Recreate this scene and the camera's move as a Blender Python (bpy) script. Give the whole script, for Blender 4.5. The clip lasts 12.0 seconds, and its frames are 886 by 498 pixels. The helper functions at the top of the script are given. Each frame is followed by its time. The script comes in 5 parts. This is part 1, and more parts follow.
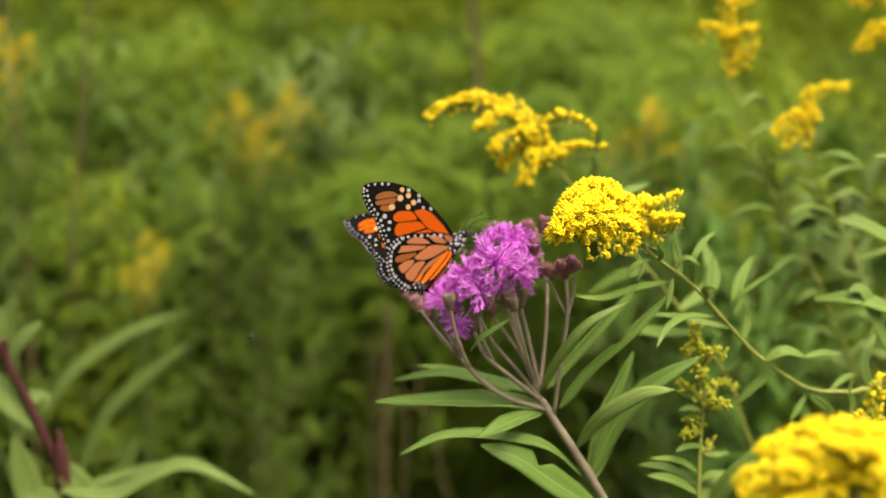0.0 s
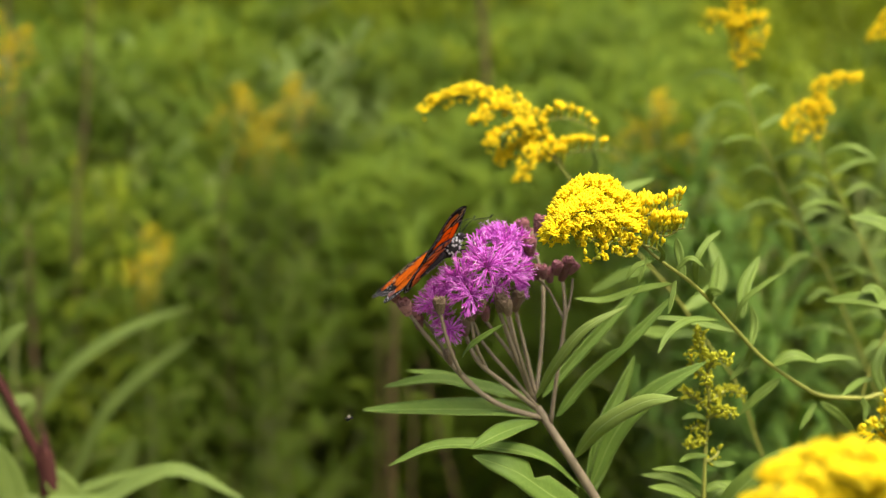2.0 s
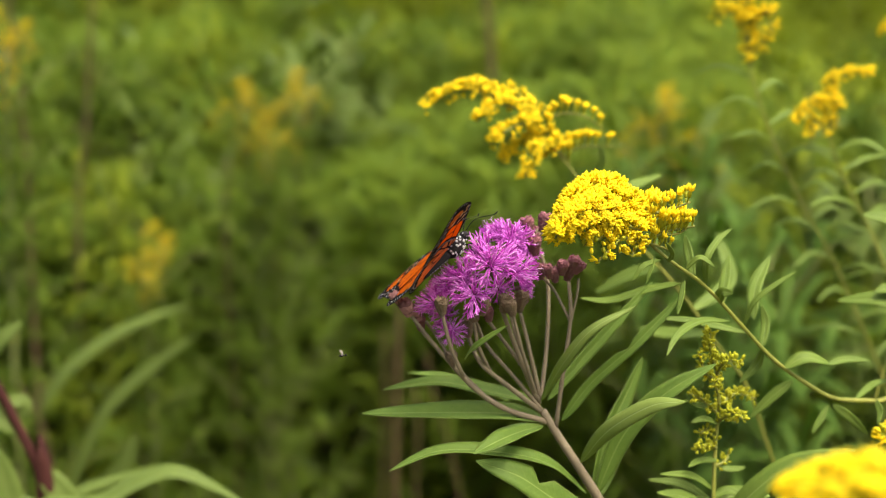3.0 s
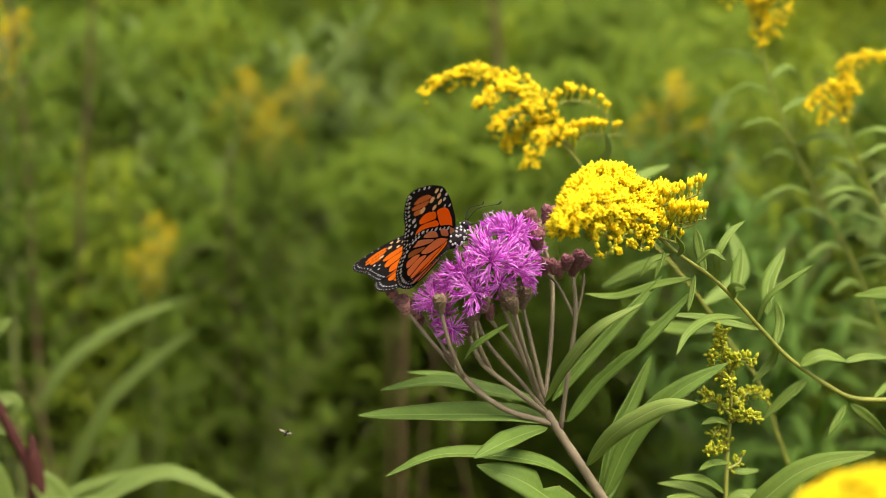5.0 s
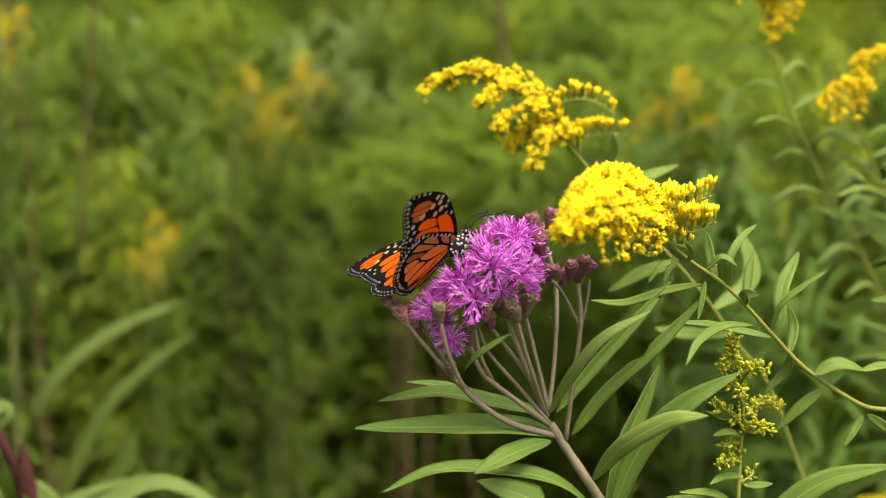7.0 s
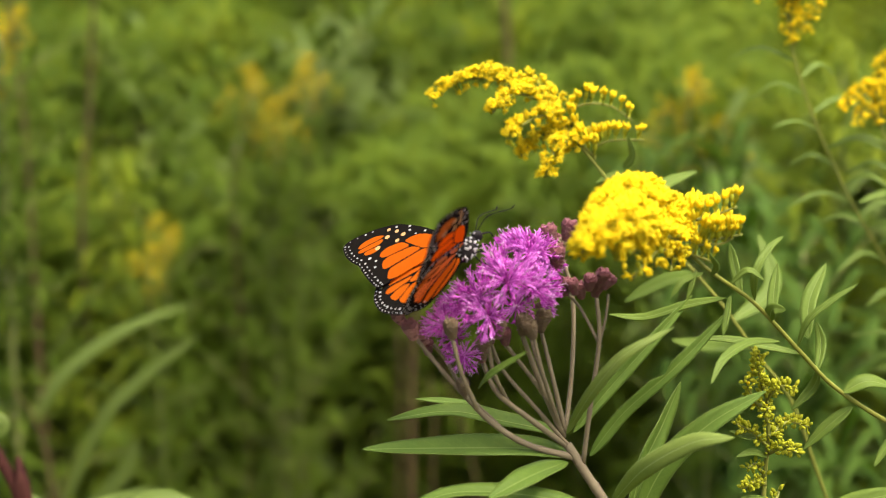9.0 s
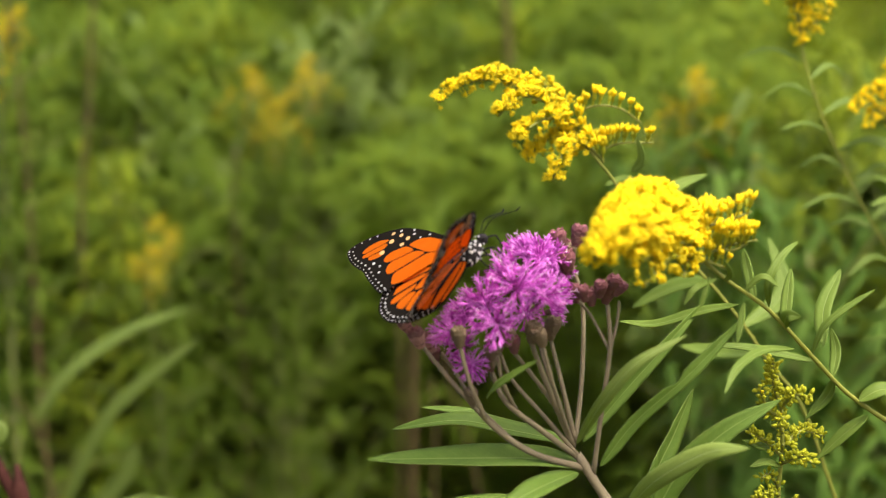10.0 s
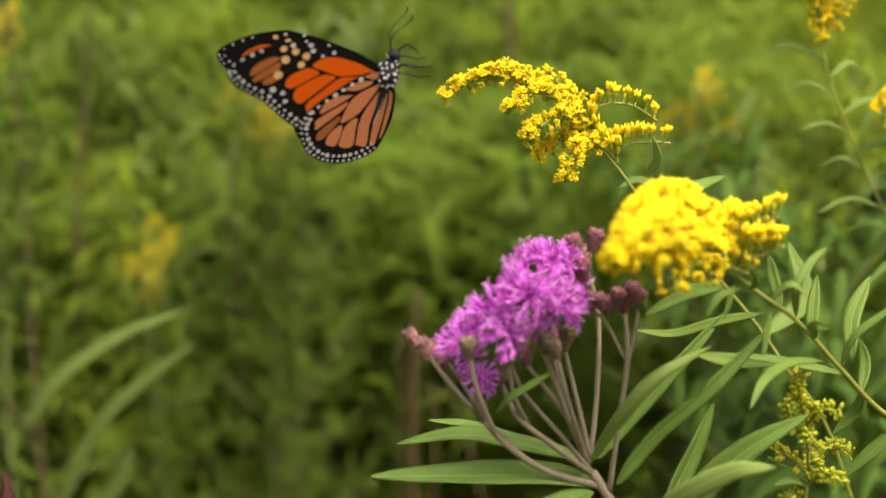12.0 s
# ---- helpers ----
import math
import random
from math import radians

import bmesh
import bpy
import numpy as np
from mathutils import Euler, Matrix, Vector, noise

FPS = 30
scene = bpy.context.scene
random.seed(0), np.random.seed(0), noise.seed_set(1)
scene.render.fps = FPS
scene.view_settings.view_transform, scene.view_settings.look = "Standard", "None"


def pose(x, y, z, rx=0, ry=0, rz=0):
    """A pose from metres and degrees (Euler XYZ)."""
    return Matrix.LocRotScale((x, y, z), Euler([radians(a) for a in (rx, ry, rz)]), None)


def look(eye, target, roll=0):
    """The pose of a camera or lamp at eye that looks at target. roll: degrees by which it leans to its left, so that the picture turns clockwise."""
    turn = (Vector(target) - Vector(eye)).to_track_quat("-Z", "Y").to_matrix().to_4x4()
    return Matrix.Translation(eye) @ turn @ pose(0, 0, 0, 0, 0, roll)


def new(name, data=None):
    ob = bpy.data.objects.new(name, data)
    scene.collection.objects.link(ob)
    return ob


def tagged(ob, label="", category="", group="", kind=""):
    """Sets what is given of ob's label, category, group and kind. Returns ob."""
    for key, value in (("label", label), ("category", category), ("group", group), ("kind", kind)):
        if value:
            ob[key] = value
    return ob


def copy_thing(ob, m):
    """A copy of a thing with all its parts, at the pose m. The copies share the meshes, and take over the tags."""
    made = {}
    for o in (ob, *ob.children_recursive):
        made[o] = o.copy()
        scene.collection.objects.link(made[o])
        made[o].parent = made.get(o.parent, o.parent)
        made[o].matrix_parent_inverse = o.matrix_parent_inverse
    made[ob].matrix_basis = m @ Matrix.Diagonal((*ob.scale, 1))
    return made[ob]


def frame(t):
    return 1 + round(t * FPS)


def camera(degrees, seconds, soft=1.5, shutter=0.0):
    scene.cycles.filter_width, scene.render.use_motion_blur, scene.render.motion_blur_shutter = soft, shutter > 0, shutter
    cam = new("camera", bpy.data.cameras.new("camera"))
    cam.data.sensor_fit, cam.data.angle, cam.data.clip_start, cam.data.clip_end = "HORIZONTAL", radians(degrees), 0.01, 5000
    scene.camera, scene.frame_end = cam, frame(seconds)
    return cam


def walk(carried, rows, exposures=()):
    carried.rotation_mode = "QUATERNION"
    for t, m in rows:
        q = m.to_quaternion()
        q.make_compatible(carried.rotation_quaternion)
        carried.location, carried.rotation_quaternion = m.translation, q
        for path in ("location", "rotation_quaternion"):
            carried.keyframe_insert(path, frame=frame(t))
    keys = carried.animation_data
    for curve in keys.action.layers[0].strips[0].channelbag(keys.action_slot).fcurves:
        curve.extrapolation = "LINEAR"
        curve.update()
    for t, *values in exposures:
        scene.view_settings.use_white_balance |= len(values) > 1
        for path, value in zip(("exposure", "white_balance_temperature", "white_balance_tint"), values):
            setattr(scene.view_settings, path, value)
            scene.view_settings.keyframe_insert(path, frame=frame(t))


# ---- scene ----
from mathutils.geometry import delaunay_2d_cdt

# A monarch butterfly feeds on ironweed in a late-summer meadow and flies off.
cam = camera(35, 12.0, soft=0.8)
cam.data.dof.use_dof = True
cam.data.dof.focus_distance = 0.490
cam.data.dof.aperture_fstop = 8.3

PATH = [
    (0.0, look((0.0000, -0.5683, 1.1208), (0.0000, 0.4099, 0.9129), 0.00)),
    (0.5, look((0.0014, -0.5615, 1.1197), (-0.0008, 0.4163, 0.9100), 0.02)),
    (1.0, look((0.0038, -0.5547, 1.1194), (-0.0011, 0.4226, 0.9076), -0.08)),
    (1.5, look((0.0071, -0.5477, 1.1190), (-0.0008, 0.4293, 0.9055), -0.18)),
    (2.0, look((0.0090, -0.5401, 1.1187), (-0.0008, 0.4366, 0.9045), -0.25)),
    (2.5, look((0.0093, -0.5328, 1.1181), (-0.0022, 0.4437, 0.9029), -0.28)),
    (3.0, look((0.0101, -0.5248, 1.1169), (-0.0036, 0.4511, 0.8991), -0.30)),
    (5.0, look((0.0132, -0.5014, 1.1134), (-0.0065, 0.4728, 0.8885), -0.58)),
    (5.5, look((0.0134, -0.4969, 1.1135), (-0.0076, 0.4768, 0.8869), -0.68)),
    (6.0, look((0.0142, -0.4914, 1.1131), (-0.0086, 0.4824, 0.8867), -0.75)),
    (6.5, look((0.0153, -0.4865, 1.1126), (-0.0088, 0.4872, 0.8863), -0.80)),
    (7.0, look((0.0156, -0.4802, 1.1118), (-0.0092, 0.4933, 0.8844), -0.83)),
    (9.0, look((0.0120, -0.4579, 1.1118), (-0.0146, 0.5152, 0.8827), -0.88)),
    (9.5, look((0.0108, -0.4530, 1.1121), (-0.0157, 0.5200, 0.8829), -0.96)),
    (10.0, look((0.0093, -0.4477, 1.1113), (-0.0170, 0.5254, 0.8824), -0.93)),
    (10.5, look((0.0082, -0.4414, 1.1101), (-0.0191, 0.5316, 0.8809), -0.87)),
    (11.0, look((0.0079, -0.4348, 1.1092), (-0.0204, 0.5380, 0.8793), -0.84)),
    (11.5, look((0.0081, -0.4292, 1.1086), (-0.0210, 0.5436, 0.8790), -0.84)),
    (12.0, look((0.0059, -0.4228, 1.1070), (-0.0197, 0.5504, 0.8782), -0.72)),
]
walk(cam, PATH)

# ---- light: thin bright overcast with a veiled sun, high over the camera's right ----
SUN_UP, SUN_TURN = 67.0, 135.0
world = bpy.data.worlds.new("sky")
scene.world = world
world.use_nodes = True
wn = world.node_tree.nodes
sky = wn.new("ShaderNodeTexSky")
sky.sky_type, sky.sun_disc = "NISHITA", False
sky.sun_elevation, sky.sun_rotation = radians(SUN_UP), radians(SUN_TURN)
sky.dust_density, sky.ozone_density = 8.0, 0.2
wn["Background"].inputs["Strength"].default_value = 0.175
world.node_tree.links.new(sky.outputs[0], wn["Background"].inputs["Color"])
sun = new("sun", bpy.data.lights.new("sun", "SUN"))
sun.data.energy, sun.data.angle, sun.data.color = 3.1, radians(42), (1.0, 0.95, 0.83)
az = radians(SUN_TURN)
sun.matrix_world = look((0, 0, 5), Vector((0, 0, 5)) - Vector((math.sin(az) * math.cos(radians(SUN_UP)), math.cos(az) * math.cos(radians(SUN_UP)), math.sin(radians(SUN_UP)))))
scene.view_settings.exposure = 0.84


# ---- materials ----
def nodes_of(name):
    m = bpy.data.materials.new(name)
    m.use_nodes = True
    nt = m.node_tree
    return m, nt, nt.nodes, nt.links, nt.nodes["Principled BSDF"]


def mixed(nt, a, b, fac):
    """A colour mix node: a and b are colours or sockets, fac a socket."""
    n = nt.nodes.new("ShaderNodeMix")
    n.data_type = "RGBA"
    for key, v in ((6, a), (7, b)):
        if isinstance(v, tuple):
            n.inputs[key].default_value = (*v, 1)
        else:
            nt.links.new(v, n.inputs[key])
    nt.links.new(fac, n.inputs[0])
    return n.outputs[2]


def math_node(nt, op, a, b=None, clamp=False):
    n = nt.nodes.new("ShaderNodeMath")
    n.operation, n.use_clamp = op, clamp
    for key, v in ((0, a), (1, b)):
        if v is None:
            continue
        if isinstance(v, (int, float)):
            n.inputs[key].default_value = v
        else:
            nt.links.new(v, n.inputs[key])
    return n.outputs[0]


def noise_node(nt, scale, detail=3.0):
    tc, n = nt.nodes.new("ShaderNodeTexCoord"), nt.nodes.new("ShaderNodeTexNoise")
    n.inputs["Scale"].default_value, n.inputs["Detail"].default_value = scale, detail
    nt.links.new(tc.outputs["Object"], n.inputs["Vector"])
    return n.outputs["Fac"]


def bumped(nt, bsdf, height, strength, distance):
    b = nt.nodes.new("ShaderNodeBump")
    b.inputs["Strength"].default_value, b.inputs["Distance"].default_value = strength, distance
    nt.links.new(height, b.inputs["Height"])
    nt.links.new(b.outputs[0], bsdf.inputs["Normal"])


def see_through(nt, bsdf, colour, amount):
    """Adds light that shines through a thin sheet."""
    t, mix = nt.nodes.new("ShaderNodeBsdfTranslucent"), nt.nodes.new("ShaderNodeMixShader")
    if isinstance(colour, tuple):
        t.inputs["Color"].default_value = (*colour, 1)
    else:
        nt.links.new(colour, t.inputs["Color"])
    mix.inputs[0].default_value = amount
    out = nt.nodes["Material Output"]
    nt.links.new(bsdf.outputs[0], mix.inputs[1])
    nt.links.new(t.outputs[0], mix.inputs[2])
    nt.links.new(mix.outputs[0], out.inputs["Surface"])


def plain(name, colour, other, scale, rough=0.6, bump=0.3, through_light=0.0, depth=0.0004, gloss=0.35, glow=None):
    """A surface with two tones that wander over it, grain and fine relief."""
    m, nt, n, l, bsdf = nodes_of(name)
    big, fine = noise_node(nt, scale), noise_node(nt, scale * 9)
    isl = n.new("ShaderNodeNewGeometry").outputs["Random Per Island"]
    fac = math_node(nt, "ADD", math_node(nt, "MULTIPLY", big, 0.7), math_node(nt, "MULTIPLY", isl, 0.5))
    fac = math_node(nt, "SUBTRACT", math_node(nt, "ADD", fac, math_node(nt, "MULTIPLY", fine, 0.4)), 0.3, True)
    col = mixed(nt, colour, other, fac)
    l.new(col, bsdf.inputs["Base Color"])
    bsdf.inputs["Roughness"].default_value = rough
    bsdf.inputs["Specular IOR Level"].default_value = gloss
    bumped(nt, bsdf, fine, bump, depth)
    if through_light:
        see_through(nt, bsdf, glow or col, through_light)
    return m


def leaf_material(name, dark, light, vein, under=0.35, rough=0.5, veins=15.0, margin=0.0, gloss=0.16):
    """Leaf green with a pale midrib, side veins, blotches and light that shines through."""
    m, nt, n, l, bsdf = nodes_of(name)
    uv, sep = n.new("ShaderNodeUVMap"), n.new("ShaderNodeSeparateXYZ")
    uv.uv_map = "UVMap"
    l.new(uv.outputs[0], sep.inputs[0])
    across = math_node(nt, "ABSOLUTE", math_node(nt, "SUBTRACT", math_node(nt, "MULTIPLY", sep.outputs[0], 2.0), 1.0))
    along = sep.outputs[1]
    rib = math_node(nt, "SUBTRACT", 1.0, math_node(nt, "MULTIPLY", across, 11.0), True)
    wave = math_node(nt, "SINE", math_node(nt, "MULTIPLY", math_node(nt, "SUBTRACT", along, math_node(nt, "MULTIPLY", across, 0.09)), veins * 6.283))
    side = math_node(nt, "MULTIPLY", math_node(nt, "SUBTRACT", wave, 0.75, True), 2.2, True)
    blot, fine = noise_node(nt, 60), noise_node(nt, 700)
    isl = n.new("ShaderNodeNewGeometry").outputs["Random Per Island"]
    tone = math_node(nt, "SUBTRACT", math_node(nt, "ADD", math_node(nt, "ADD", math_node(nt, "MULTIPLY", blot, 0.8), math_node(nt, "MULTIPLY", isl, 0.6)), math_node(nt, "MULTIPLY", fine, 0.35)), 0.38, True)
    col = mixed(nt, dark, light, tone)
    lines = math_node(nt, "MAXIMUM", math_node(nt, "MULTIPLY", rib, 0.75), math_node(nt, "MULTIPLY", side, 0.10))
    if margin:
        rim = math_node(nt, "MULTIPLY", math_node(nt, "SUBTRACT", across, 0.90, True), 8.0 * margin, True)
        lines = math_node(nt, "MAXIMUM", lines, rim)
    col = mixed(nt, col, vein, lines)
    l.new(col, bsdf.inputs["Base Color"])
    bsdf.inputs["Roughness"].default_value = rough
    bsdf.inputs["Specular IOR Level"].default_value = gloss
    bumped(nt, bsdf, math_node(nt, "SUBTRACT", math_node(nt, "MULTIPLY", fine, 0.4), lines), 0.5, 0.0005)
    warm = n.new("ShaderNodeHueSaturation")
    warm.inputs["Hue"].default_value, warm.inputs["Value"].default_value = 0.485, 1.5
    l.new(col, warm.inputs["Color"])
    see_through(nt, bsdf, warm.outputs[0], under)
    return m


M_LEAF = leaf_material("ironweed leaf green", (0.064, 0.124, 0.017), (0.144, 0.224, 0.036), (0.26, 0.35, 0.09), margin=1.0)
M_LEAF_LOW = leaf_material("pale ironweed leaf underside", (0.145, 0.205, 0.036), (0.215, 0.285, 0.062), (0.32, 0.40, 0.15), margin=0.5, veins=22.0)
M_GOLD_LEAF = leaf_material("goldenrod leaf green", (0.079, 0.136, 0.019), (0.158, 0.226, 0.037), (0.25, 0.32, 0.09))
M_MEADOW = leaf_material("meadow leaf green", (0.086, 0.148, 0.015), (0.162, 0.234, 0.028), (0.18, 0.23, 0.02), 0.6, gloss=0.08)
M_MEADOW_B = leaf_material("meadow leaf blue green", (0.070, 0.140, 0.020), (0.128, 0.215, 0.038), (0.15, 0.21, 0.028), 0.55, gloss=0.08)
M_PALE = leaf_material("pale weed leaf", (0.092, 0.140, 0.026), (0.150, 0.205, 0.044), (0.20, 0.26, 0.07), 0.4)
M_STEM = plain("hairy purple brown stem", (0.132, 0.096, 0.060), (0.220, 0.180, 0.102), 160, 0.7, 0.5)
M_HAIR = plain("pale stem hair", (0.20, 0.17, 0.12), (0.30, 0.26, 0.19), 200, 0.7, 0.1)
M_GOLD_STEM = plain("yellow green stem", (0.150, 0.178, 0.022), (0.225, 0.215, 0.034), 140, 0.6, 0.4)
M_RED_STEM = plain("dark red stem", (0.032, 0.009, 0.008), (0.058, 0.020, 0.014), 60, 0.8, 0.4, gloss=0.12)
M_BROWN_STEM = plain("dry brown stem", (0.070, 0.046, 0.022), (0.110, 0.075, 0.034), 50, 0.9, 0.4, gloss=0.1)
M_WEED_STEM = plain("green weed stem", (0.120, 0.150, 0.036), (0.190, 0.190, 0.055), 50, 0.7, 0.4)
M_PURPLE = plain("magenta purple floret", (0.680, 0.115, 0.650), (0.880, 0.345, 0.860), 400, 0.6, 0.2, 0.3)
# darker copy of the floret purple: shade between tufts put into the colour
M_PURPLE_SHADE = plain("shaded purple floret", (0.420, 0.030, 0.360), (0.560, 0.080, 0.520), 400, 0.6, 0.2, 0.3)
M_STYLE = plain("pale lilac style", (0.760, 0.420, 0.740), (0.820, 0.580, 0.790), 500, 0.6, 0.1)
M_CUP = plain("purple brown flower cup", (0.130, 0.066, 0.054), (0.180, 0.145, 0.070), 500, 0.85, 1.0)
M_BUD = plain("dusty maroon bud", (0.112, 0.042, 0.042), (0.205, 0.098, 0.086), 500, 0.85, 0.8)
M_TIP = plain("magenta bud tip", (0.120, 0.030, 0.044), (0.200, 0.078, 0.080), 500, 0.8, 0.5)
M_BUD_PINK = plain("pinkish bud", (0.250, 0.115, 0.105), (0.390, 0.215, 0.175), 500, 0.85, 0.8)
M_YELLOW = plain("golden yellow floret", (0.880, 0.660, 0.002), (0.935, 0.750, 0.005), 300, 0.8, 0.1, 0.35)
M_YELLOW_B = plain("deep yellow floret", (0.690, 0.530, 0.003), (0.770, 0.630, 0.010), 300, 0.8, 0.1, 0.35)
M_GREEN_BUD = plain("yellow green goldenrod bud", (0.330, 0.350, 0.014), (0.470, 0.465, 0.018), 300, 0.8, 0.2, 0.4)
M_YELLOW_DULL = plain("dull yellow plume", (0.600, 0.460, 0.005), (0.720, 0.560, 0.008), 60, 0.8, 0.2, 0.4)
M_EARTH = plain("shaded meadow soil and litter", (0.040, 0.030, 0.015), (0.080, 0.062, 0.030), 6, 0.95, 0.8, 0.0, 0.02)
# lighter than the other meadow greens: sunlight far off is put into the colour
M_SUNLIT_GREEN = leaf_material("sunlit meadow green", (0.146, 0.206, 0.014), (0.268, 0.330, 0.027), (0.23, 0.28, 0.02), 0.55, gloss=0.08)

M_BLACK = plain("black wing scales", (0.005, 0.004, 0.0035), (0.010, 0.008, 0.006), 900, 0.85, 0.2, gloss=0.02)
M_WHITE = plain("white wing spot", (0.40, 0.385, 0.385), (0.50, 0.48, 0.47), 900, 0.7, 0.2, 0.2)
M_CREAM = plain("cream wing spot", (0.580, 0.320, 0.120), (0.660, 0.410, 0.180), 900, 0.7, 0.2, 0.2)
M_ORANGE = plain("deep orange wing scales", (0.620, 0.125, 0.006), (0.720, 0.180, 0.012), 350, 0.8, 0.1, 0.58, gloss=0.0)
M_ORANGE_UNDER = plain("orange wing underside", (0.600, 0.125, 0.007), (0.680, 0.165, 0.012), 350, 0.8, 0.1, 0.58, gloss=0.0, glow=(1.0, 0.29, 0.008))
M_BUFF = plain("buff orange wing underside", (0.420, 0.232, 0.095), (0.500, 0.285, 0.120), 350, 0.8, 0.1, 0.55, gloss=0.0, glow=(1.0, 0.43, 0.08))
M_TAN = plain("tan wing underside", (0.260, 0.122, 0.034), (0.320, 0.155, 0.045), 350, 0.8, 0.1, 0.50, gloss=0.0, glow=(0.70, 0.24, 0.02))
M_FLY_WING = plain("smoky fly wing", (0.16, 0.14, 0.10), (0.26, 0.23, 0.17), 900, 0.4, 0.1, 0.4)
M_BODY = plain("black velvety body", (0.010, 0.008, 0.008), (0.022, 0.019, 0.019), 700, 0.8, 0.5, gloss=0.12)


# ---- building helpers ----
def spline(points, steps=6):
    """A smooth line through the points (Catmull-Rom)."""
    p = [Vector(q) for q in points]
    if len(p) < 3:
        return [p[0].lerp(p[-1], i / steps) for i in range(steps + 1)]
    p = [2 * p[0] - p[1]] + p + [2 * p[-1] - p[-2]]
    out = []
    for i in range(1, len(p) - 2):
        a, b, c, d = p[i - 1 : i + 3]
        for k in range(steps):
            t = k / steps
            out.append(0.5 * (2 * b + (c - a) * t + (2 * a - 5 * b + 4 * c - d) * t * t + (3 * b - a - 3 * c + d) * t ** 3))
    return out + [p[-2]]


def tube(bm, points, r0, r1, sides=7, mat=0, rough=0.0, rng=random, steps=5):
    """A round stem along a smooth line, tapering from r0 to r1, with closed ends."""
    line = spline(points, steps)
    ref = Vector((0.31, 0.17, 0.93)) if abs((line[-1] - line[0]).normalized().z) < 0.9 else Vector((1, 0.2, 0.1))
    rings = []
    for i, c in enumerate(line):
        d = (line[min(i + 1, len(line) - 1)] - line[max(i - 1, 0)]).normalized()
        u = d.cross(ref).normalized()
        w = d.cross(u)
        r = r0 + (r1 - r0) * i / (len(line) - 1)
        r *= 1 + rough * rng.uniform(-1, 1)
        rings.append([bm.verts.new(c + r * (u * math.cos(a) + w * math.sin(a))) for a in [2 * math.pi * k / sides for k in range(sides)]])
    for a, b in zip(rings, rings[1:]):
        for k in range(sides):
            f = bm.faces.new((a[k], a[(k + 1) % sides], b[(k + 1) % sides], b[k]))
            f.material_index, f.smooth = mat, True
    for ring, flip in ((rings[0], True), (rings[-1], False)):
        f = bm.faces.new(ring[::-1] if flip else ring)
        f.material_index = mat
    return line


def blade(bm, points, width, facing, mat=0, fold=0.25, teeth=0.0, segs=12, fat=0.35, bite=None, wave=0.0, thick=0.00035, rng=random, cols=4, low_mat=None):
    """A leaf along a smooth line: pointed ends, folded along its midrib, with thickness, teeth and a wavy edge."""
    uv = bm.loops.layers.uv.get("UVMap") or bm.loops.layers.uv.new("UVMap")
    line = spline(points, max(2, segs // (len(points) - 1)))
    n, face = len(line) - 1, Vector(facing).normalized()
    tops, lows, ph = [], [], rng.uniform(0, 6)
    for i, c in enumerate(line):
        s = i / n
        d = (line[min(i + 1, n)] - line[max(i - 1, 0)]).normalized()
        side = d.cross(face)
        side = side.normalized() if side.length > 1e-4 else d.orthogonal().normalized()
        up = side.cross(d).normalized()
        prof = (s ** 0.62) * ((1 - s) ** 0.8) / (fat ** 0.62 * (1 - fat) ** 0.8) if 0 < s < 1 else 0.05
        prof = max(0.04, min(prof, 1.0) ** 0.9)
        top, low = [], []
        for k in range(cols + 1):
            e = 2 * k / cols - 1
            half = width / 2 * prof * e * (1 + (teeth * (1 if i % 2 else -1) if abs(e) == 1 else 0))
            if bite and abs(s - bite[0]) < bite[1] and e * bite[2] > 0:
                half *= 0.25 + 0.75 * abs(s - bite[0]) / bite[1]
            lift = abs(half) * fold + wave * width * math.sin(s * 17 + ph + e) * e * e
            q = c + side * half + up * lift
            top.append(bm.verts.new(q + up * thick / 2))
            low.append(bm.verts.new(q - up * thick / 2))
        tops.append(top), lows.append(low)

    def quad(vs, cs, m=mat):
        f = bm.faces.new(vs)
        f.material_index, f.smooth = m, True
        for lp, c in zip(f.loops, cs):
            lp[uv].uv = c

    for i in range(n):
        for k in range(cols):
            cs = [(k / cols, i / n), ((k + 1) / cols, i / n), ((k + 1) / cols, (i + 1) / n), (k / cols, (i + 1) / n)]
            quad((tops[i][k], tops[i][k + 1], tops[i + 1][k + 1], tops[i + 1][k]), cs)
            quad((lows[i + 1][k], lows[i + 1][k + 1], lows[i][k + 1], lows[i][k]), [cs[3], cs[2], cs[1], cs[0]], mat if low_mat is None else low_mat)
        quad((tops[i + 1][0], lows[i + 1][0], lows[i][0], tops[i][0]), [(0, 0.5)] * 4)
        quad((tops[i][cols], lows[i][cols], lows[i + 1][cols], tops[i + 1][cols]), [(1, 0.5)] * 4)


